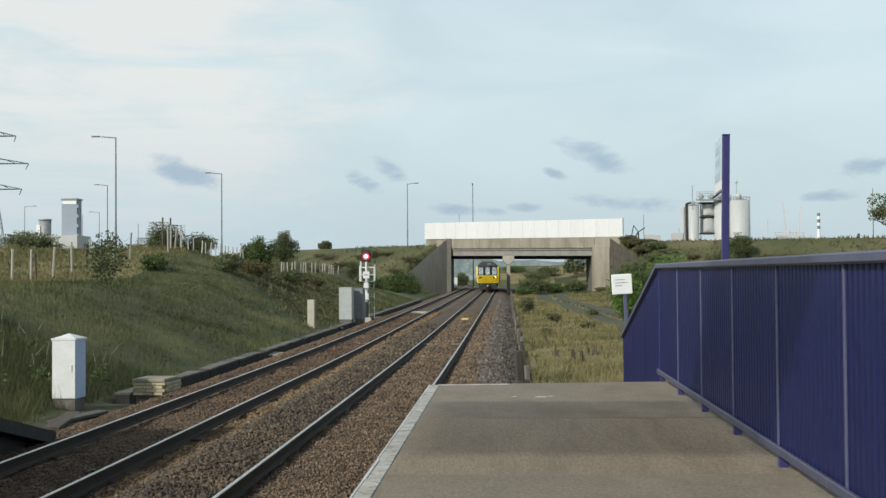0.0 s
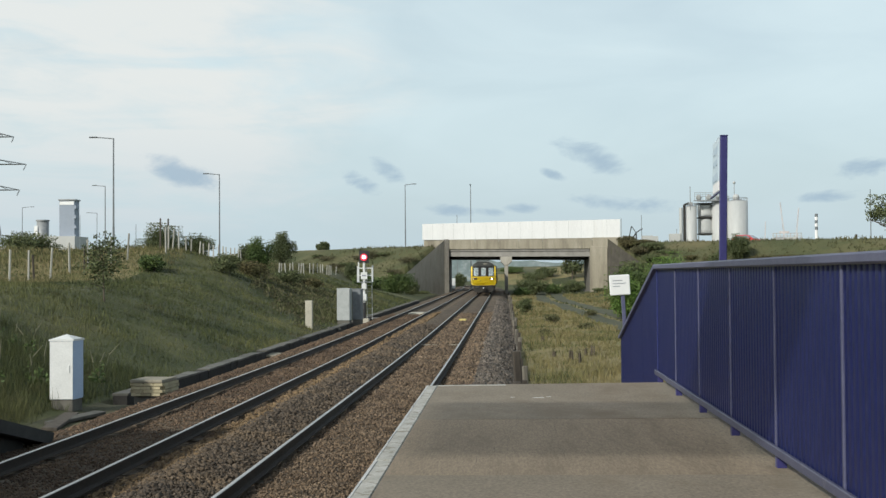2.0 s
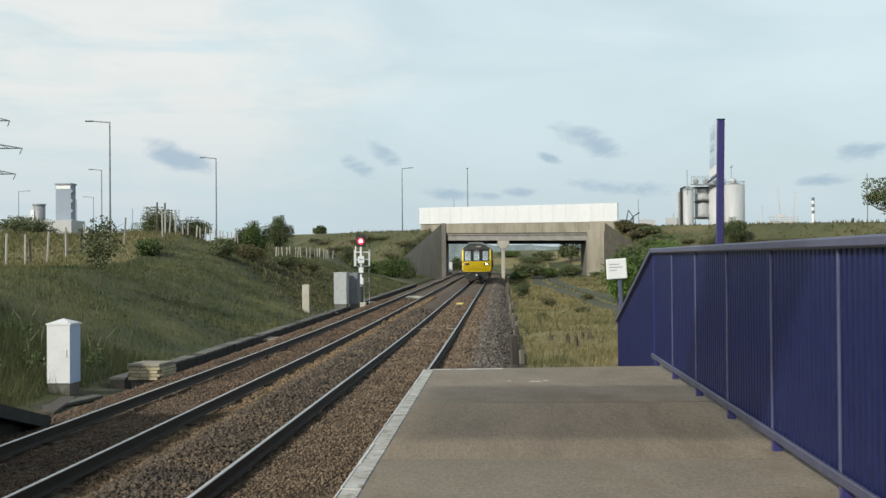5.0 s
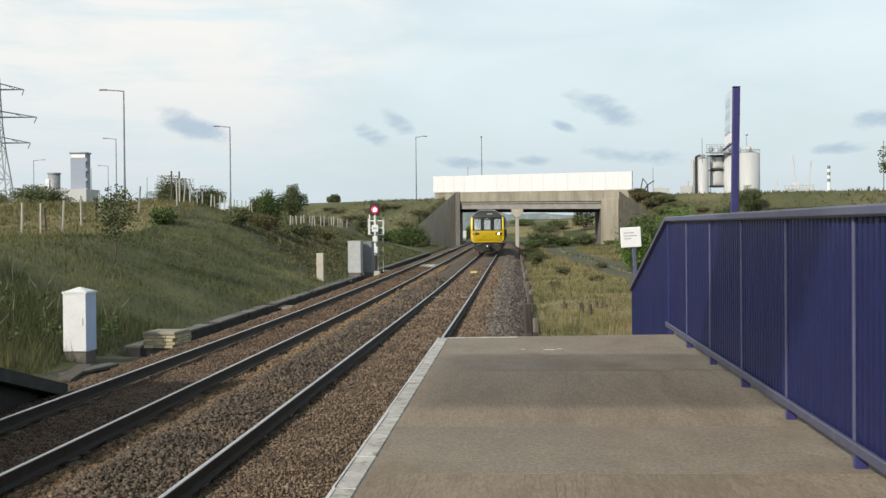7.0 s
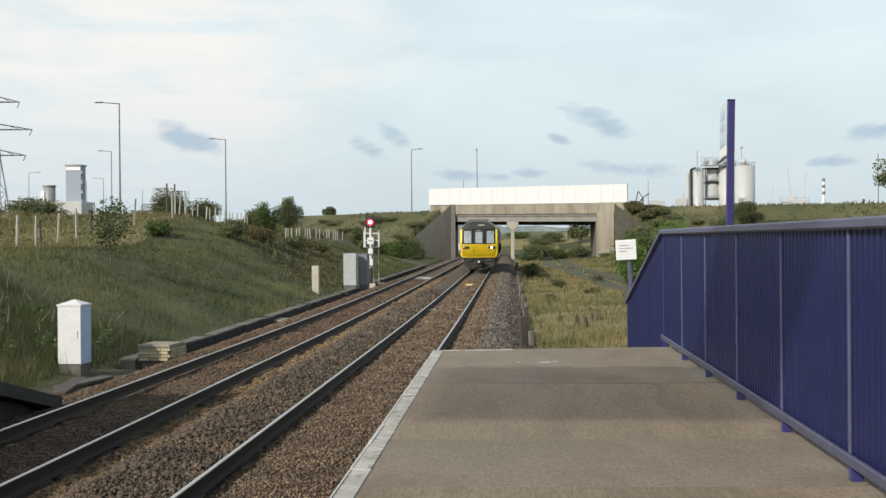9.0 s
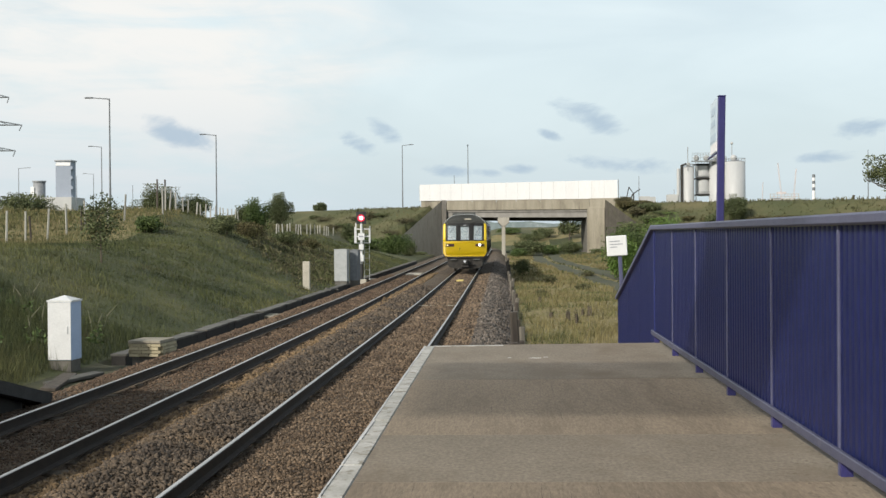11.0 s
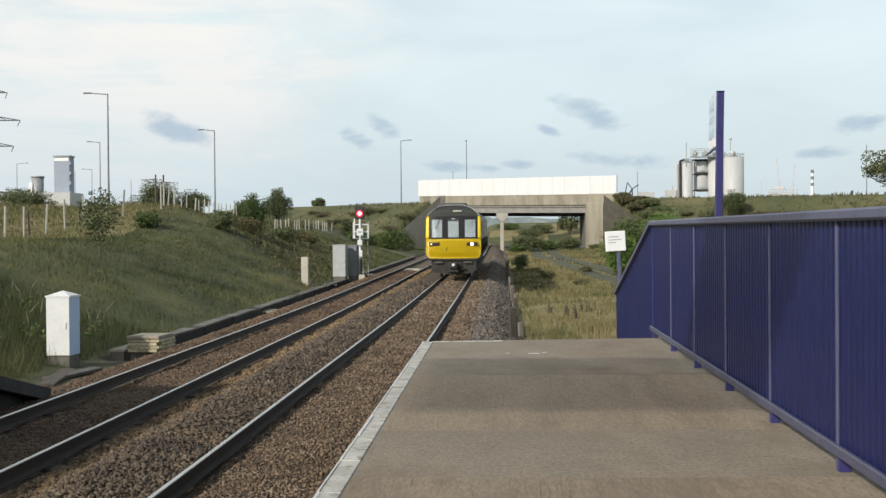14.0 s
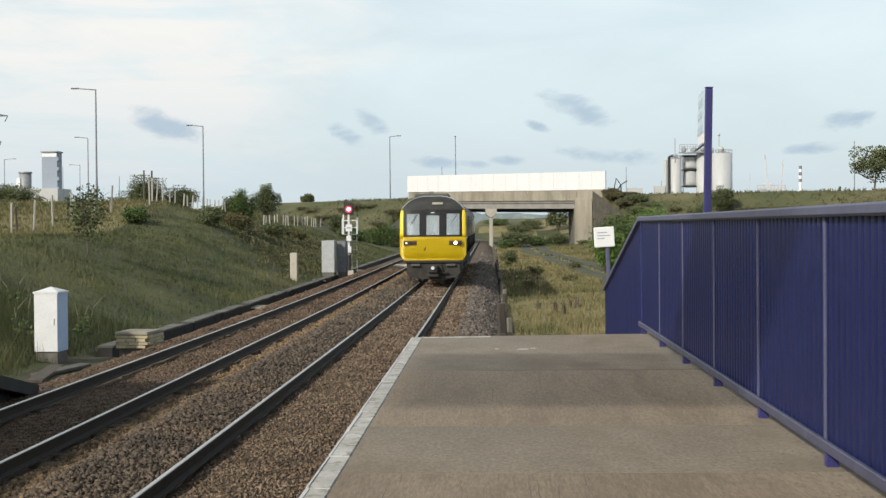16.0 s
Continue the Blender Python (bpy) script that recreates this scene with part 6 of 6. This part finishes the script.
def factory():
    b = thing("power_station", "distant grey factory with tower and pale hall", "factory", (-224.55, 600, 0))
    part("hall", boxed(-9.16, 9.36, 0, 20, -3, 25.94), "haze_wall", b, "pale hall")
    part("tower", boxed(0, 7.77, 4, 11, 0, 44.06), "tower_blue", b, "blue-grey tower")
    part("tower_band", boxed(0.2, 7.57, 3.85, 3.99, 41.9, 43.6), "sign_white", b, "bright white band")
    part("parapet", boxed(-0.5, 8.27, 3.5, 11.5, 44.06, 44.76), "silo_grey", b)
    for k in range(5):
        part("balcony", boxed(7.77, 8.57, 4, 8, 20 + k * 5.0, 21.6 + k * 5.0), "tower_blue", b)
    part("cylinder", rods((-8.08, 3, 10), (-8.08, 3, 33.69), 3.0, seg=24), "silo_grey", b, "grey cylinder", True)
    part("cylinder_cap", rods((-8.08, 3, 33.69), (-8.08, 3, 34.29), 3.4, seg=24), "silo_grey", b)
    # white sheet paints sunlight on the left part of the cylinder
    part("panel", boxed(-11.28, -9.48, -0.4, -0.2, 26.2, 31.2), "sign_white", b, "white sheet painting the cylinder's sunlit left part")


factory()


def crane(x, y, z0, z1, lean):
    c = thing("crane", "distant pale lattice crane on the skyline", "crane", (x, y, 0), group="cranes")
    bm = bmesh.new()
    for s in (-0.35, 0.35):
        rod(bm, (s, 0, 0), (s * 0.5 + lean, 0, z1), 0.11, seg=4)
    n = 12
    for i in range(n):
        a, b = i / n, (i + 1) / n
        rod(bm, (-0.35 + lean * a, 0, z1 * a), (0.35 + lean * b, 0, z1 * b), 0.06, seg=4)
    part("jib", bm, "crane_red", c)
    part("cab", boxed(-2, 2, -1, 1, -2, z0, bevel=0.2), "haze_wall", c)


crane(138.6, 600, 22.11, 39.13, -4.2)
crane(138.9, 596, 22.12, 36.12, 3.4)
crane(168.05, 800, 28.11, 39.1, 1.6)
wk = thing("works", "low pale reddish works building on the skyline", "building", (138.56, 604, 0))
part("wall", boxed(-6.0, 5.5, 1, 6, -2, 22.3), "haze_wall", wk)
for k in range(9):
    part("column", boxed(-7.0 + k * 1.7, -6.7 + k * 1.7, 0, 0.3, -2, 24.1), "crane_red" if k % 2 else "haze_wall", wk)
for z in (21.4, 22.8, 24.1):
    part("pipe_rack", boxed(-7.2, 7.2, -0.2, 0.5, z, z + 0.28), "haze_wall", wk)
part("roof_box", boxed(-3, 1, 0.6, 4, 24.4, 25.3), "crane_red", wk)
ch = thing("chimney", "slim white chimney with dark bands on the skyline", "chimney", (151.63, 600, 0))
for k in range(8):
    a, b = 20.86 + 12.61 * k / 8, 20.86 + 12.61 * (k + 1) / 8
    part("stage", rods((0, 0, a), (0, 0, b), 0.72, seg=14), "sign_white" if k % 2 == 0 or k < 3 else "lamp_grey", ch)
part("base", rods((0, 0, -2), (0, 0, 20.86), 0.74, seg=14), "sign_white", ch)
dk = thing("dock_crane", "dark angular loading crane behind the road bank", "crane", (32.05, 300, 1.05))
bm = rods((-2, 0, 9), (0.2, 0, 12.6), 0.16, seg=5)
rod(bm, (0.2, 0, 12.6), (1.8, 0, 13.6), 0.14, seg=5)
rod(bm, (-2, 0, 9), (-0.9, 0, 14.2), 0.12, seg=5)
rod(bm, (-0.9, 0, 14.2), (0.2, 0, 12.6), 0.1, seg=5)
rod(bm, (0.6, 0, 0), (0.2, 0, 12.6), 0.18, seg=5)
part("jib", bm, "black_paint", dk)
for x, y, top in (
    (44.78, 400, 23.14),
    (-16.27, 420, 25.06),
    (-128.82, 420, 22.72),
):
    m_ = thing("mast", "thin distant steel mast on the skyline", "mast", (x, y, 0), group="masts")
    part("shaft", rods((0, 0, -2), (0, 0, top), 0.16, 0.09, seg=6), "lamp_grey", m_)
for x, y, top, w in (
    (30.53, 300, 12.71, 3.0),
    (35.06, 300, 12.94, 2.4),
    (39.14, 320, 13.49, 2.0),
):
    s_ = thing("plant_shed", "small pale shed behind the road bank", "shed", (x, y, 0), group="small sheds")
    part("wall", boxed(-w / 2, w / 2, 0, 3, -2, top), "haze_wall", s_)


tagged(part("post", boxed(42.58, 42.82, 150, 150.2, 5.0, 7.55, bevel=0.03), "wood_dark"), "short dark post on the road bank", "post")


# distant woods and hills, haze painted into their colour, low along the horizon
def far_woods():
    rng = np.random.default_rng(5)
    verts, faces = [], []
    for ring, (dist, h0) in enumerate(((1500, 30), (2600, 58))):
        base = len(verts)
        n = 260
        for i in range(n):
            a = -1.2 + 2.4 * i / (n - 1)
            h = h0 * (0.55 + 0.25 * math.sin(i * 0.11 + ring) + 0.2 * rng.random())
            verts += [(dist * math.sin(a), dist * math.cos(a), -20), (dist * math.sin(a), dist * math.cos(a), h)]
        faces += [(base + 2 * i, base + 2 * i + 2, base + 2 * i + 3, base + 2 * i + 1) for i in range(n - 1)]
    tagged(raw("backdrop", verts, faces, "far_trees"), "pale blue-green line of distant woods, haze painted in", "woods", kind="structure")


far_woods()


# ---- gravel path through the meadow ----
PATH_Y = [30, 42, 55, 70, 85, 100, 114, 126, 140, 156, 178]
PATH_X = [11.6, 10.4, 9.2, 8.2, 7.6, 6.9, 5.9, 5.0, 5.0, 5.6, 6.0]


def path():
    t = thing("farm_track", "grey gravel farm track with a grassy middle", "path", kind="structure")
    ys = np.linspace(30, 178, 90)
    cx = np.interp(ys, PATH_Y, PATH_X)
    for side in (-1, 1):
        verts, faces = [], []
        for i, (x, y) in enumerate(zip(cx, ys)):
            for j in range(4):
                xx = x + side * (0.28 + (1.35 + 0.2 * math.sin(i * 0.9 + side)) * j / 3)
                verts.append((xx, y, float(land_z(xx, y)) + 0.06 - 0.03 * (j in (0, 3))))
        for i in range(len(ys) - 1):
            for j in range(3):
                k = i * 4 + j
                faces.append((k, k + 1, k + 5, k + 4))
        raw("rut", verts, faces, "gravel_path", t, smooth=True)


path()


# ---- grass, as blades ----
def blades(name, label, n, xr, yr, material, seed, hgt, keep, wid=0.012, per=3):
    rng = np.random.default_rng(seed)
    u = rng.random(n)
    y = yr[0] * (yr[1] / yr[0]) ** u  # denser near by
    x = rng.uniform(xr[0], xr[1], n)
    ok = keep(x, y)
    x, y = x[ok], y[ok]
    x, y = np.repeat(x, per) + rng.normal(0, 0.07, len(x) * per), np.repeat(y, per) + rng.normal(0, 0.07, len(y) * per)
    z = land_z(x, y)
    m = len(x)
    far = np.clip(y / 30, 0.7, 4)
    patch = 0.85 + 0.22 * lumps(x, y, 0.83, 1.0) + 0.25 * lumps(x, y, 0.31, 3.0) + rng.normal(0, 0.2, m)
    h = hgt * rng.uniform(0.45, 1.25, m) * np.clip(patch, 0.4, 1.6)
    a = rng.uniform(0, math.pi, m)
    w = wid * far * rng.uniform(0.7, 1.4, m)
    lx, ly = rng.normal(0, 0.3, m) * h, rng.normal(0, 0.3, m) * h
    v0 = np.stack([x - np.cos(a) * w, y - np.sin(a) * w, z - 0.03], 1)
    v1 = np.stack([x + np.cos(a) * w, y + np.sin(a) * w, z - 0.03], 1)
    v2 = np.stack([x + lx, y + ly, z + h], 1)
    tagged(tris(name, np.stack([v0, v1, v2], 1).reshape(-1, 3), material), label, "grass", kind="stuff")


def on_bank(x, y):
    rz = rail_z(y)
    return (x < -9.55) & (np.abs(x) < 8 + y * 0.5)


blades("bank_grass", "long green grass covering the railway bank", 64000, (-34, -9.4), (19, 130), "grass_blade", 21, 0.17, on_bank, wid=0.009)
blades("bank_straw", "pale dry grass stems among the green", 30000, (-38, -15), (19, 130), "straw_blade", 22, 0.36, lambda x, y: on_bank(x, y) & (x < -21.6 + 0.9 * np.sin(y * 0.35)), wid=0.006)
blades("meadow_grass", "dry straw-coloured meadow grass beside the ballast", 24000, (0.75, 16), (19, 150), "straw_blade", 23, 0.24, lambda x, y: (np.abs(x - np.interp(y, PATH_Y, PATH_X)) > 1.7), wid=0.011)
blades("meadow_green", "green grass tufts in the meadow", 11000, (0.75, 18), (19, 150), "grass_blade", 24, 0.24, lambda x, y: ((lumps(x, y, 0.4, 7.0) > 0.4) & (np.abs(x - np.interp(y, PATH_Y, PATH_X)) > 1.7)) | (np.abs(x - np.interp(y, PATH_Y, PATH_X)) < 0.25))
blades("road_bank_grass", "rough grass on the road embankment", 22000, (-60, 70), (105, 185), "olive_blade", 25, 0.30, lambda x, y: (land_z(x, y) > 3.2), wid=0.02)
blades("road_bank_straw", "dry brown grass on the road embankment", 22000, (-60, 70), (105, 185), "olive_blade", 26, 0.24, lambda x, y: (land_z(x, y) > 3.2), wid=0.014)


blades("verge_grass", "taller unkempt grass at the foot of the bank", 7000, (-15.5, -9.75), (19, 34), "grass_blade", 27, 0.40, on_bank, wid=0.007)


# tall weeds at the foot of the bank
def weeds():
    rng = random.Random(4)
    for k in range(44):
        x, y = rng.uniform(-13.6, -9.9), rng.uniform(21.5, 31)
        if abs(x + 9.62) < 0.6 and abs(y - 26.5) < 1.2:
            continue
        w = thing("weed", "tall pale seeding weed in the bank's grass", "weed", (x, y, float(land_z(x, y)) - 0.05), group="weeds")
        h = rng.uniform(0.7, 1.3)
        bend = rng.uniform(-0.4, 0.5) * h
        part("stalk", rods((0, 0, 0), (bend * 0.4, 0, h * 0.7), 0.007, 0.005, seg=4), "weed_stalk", w)
        part("seed_head", rods((bend * 0.4, 0, h * 0.7), (bend, 0.02, h), 0.018, 0.006, seg=5), "weed_stalk", w)
        tris("leaves", crown_tris((0, 0, h * 0.3), (0.16, 0.16, h * 0.3), 26, 0.06, k, clumps=8), "leaf_green", w, per=4)


weeds()


# ---- loose ballast stones ----
def stones(name, label, material, n, xr, yr, size, seed, lift=0.4):
    rng = np.random.default_rng(seed)
    u = rng.random(n)
    y = yr[0] * (yr[1] / yr[0]) ** u
    x = rng.uniform(xr[0], xr[1], n)
    ok = np.ones(n, bool)
    for c in (TRACK_A, TRACK_B):
        for s in (-0.7525, 0.7525):
            ok &= np.abs(x - c - s) > 0.085
    x, y = x[ok], y[ok]
    n = len(x)
    z = bed_z(x, y)
    r = size * rng.choice([0.6, 0.8, 1.0, 1.25, 1.6], n) * rng.uniform(0.8, 1.2, n) * np.clip(y / 22, 0.85, 2.2)
    base = np.array([(1, 0, 0), (-1, 0, 0), (0, 1, 0), (0, -1, 0), (0, 0, 1), (0, 0, -1)], float)
    tri = np.array([(0, 2, 4), (2, 1, 4), (1, 3, 4), (3, 0, 4), (2, 0, 5), (1, 2, 5), (3, 1, 5), (0, 3, 5)])
    sc = rng.uniform(0.6, 1.35, (n, 1, 3)) * np.array((1.0, 1.0, 0.75))
    jit = rng.normal(0, 0.36, (n, 6, 3))
    v = (base[None] + jit) * sc
    a = rng.uniform(0, 2 * math.pi, n)
    t = rng.normal(0, 0.5, n)
    ca, sa, ct, st_ = np.cos(a), np.sin(a), np.cos(t), np.sin(t)
    vx = v[:, :, 0] * ca[:, None] - v[:, :, 1] * sa[:, None]
    vy = v[:, :, 0] * sa[:, None] + v[:, :, 1] * ca[:, None]
    vz = v[:, :, 2]
    vy, vz = vy * ct[:, None] - vz * st_[:, None], vy * st_[:, None] + vz * ct[:, None]
    p = np.stack([vx * r[:, None] + x[:, None], vy * r[:, None] + y[:, None], vz * r[:, None] + (z + r * lift)[:, None]], 2)
    verts = p.reshape(-1, 3).astype(np.float32)
    idx = (tri[None] + (np.arange(n) * 6)[:, None, None]).reshape(-1).astype(np.int32)
    me = bpy.data.meshes.new(name)
    nf = n * 8
    me.vertices.add(len(verts)), me.loops.add(nf * 3), me.polygons.add(nf)
    me.vertices.foreach_set("co", verts.ravel())
    me.loops.foreach_set("vertex_index", idx)
    me.polygons.foreach_set("loop_start", np.arange(nf, dtype=np.int32) * 3)
    me.polygons.foreach_set("loop_total", np.full(nf, 3, dtype=np.int32))
    me.update(calc_edges=True)
    me.materials.append(MATS[material])
    tagged(new(name, me), label, "ballast", kind="stuff")


stones("ballast_stones", "brown angular ballast stones between the nearer rails", "ballast_stone", 84000, (-3.3, -0.75), (9.5, 80), 0.0165, 31)
stones("far_track_stones", "dark rusty ballast stones between the farther rails", "ballast_rust", 80000, (-8.3, -4.6), (9.5, 80), 0.0155, 34)
stones("shoulder_stones", "grey angular ballast stones on the shoulder", "ballast_grey", 34000, (-0.75, 0.42), (14.5, 120), 0.021, 32)
stones("middle_stones", "dark brown ballast stones heaped between the tracks", "ballast_dark", 34000, (-4.35, -3.2), (9.5, 60), 0.0245, 33, lift=0.5)
stones("rusty_stones", "orange-brown ballast stones along the sleeper ends", "ballast_orange", 11000, (-4.85, -4.2), (9.5, 80), 0.022, 35)


# ---- what moves: the railcar on the track, the car on the road ----
def train_y(t):
    """The railcar's front, slowing gently as it comes in."""
    return 151.5 - 7.55 * t + 0.0795 * t * t


def motions():
    rows = []
    for k in range(33):
        t = k * 0.5
        y = train_y(t)
        slope = math.degrees(math.atan2(float(rail_z(y + 12)) - float(rail_z(y)), 12))
        rows.append((t, pose(TRACK_A, y, float(rail_z(y)), slope)))
    walk(TRAIN, rows)
    for wheel, y0 in WHEELS:
        turns = []
        for k in range(273):
            t = 16.0 * k / 272
            turn = -math.degrees((train_y(0) - train_y(t)) / 0.42)
            turns.append((t, pose(0, y0, 0.42, -turn)))
        walk(wheel, turns)
    # the car comes off the bridge and away along the road
    heading = math.degrees(math.atan2(ROAD_DIR.y, ROAD_DIR.x))

    def gone(t):
        return 10.15 * t

    rows = []
    for k in range(33):
        t = k * 0.5
        p = ROAD_R + ROAD_DIR * gone(t) + ROAD_BACK * 4.0
        rows.append((t, pose(p.x, p.y, float(np.interp(gone(t), [0, 5, 60, 62], [6.56, 6.22, 5.56, 5.56])), 0, 0, heading)))
    walk(CAR, rows)
    for wheel, x, y in CAR_WHEELS:
        walk(wheel, [(0.04 * k, pose(x, y, 0.30, 0, math.degrees(10.15 * 0.04 * k / 0.30), 0)) for k in range(401)])


motions()
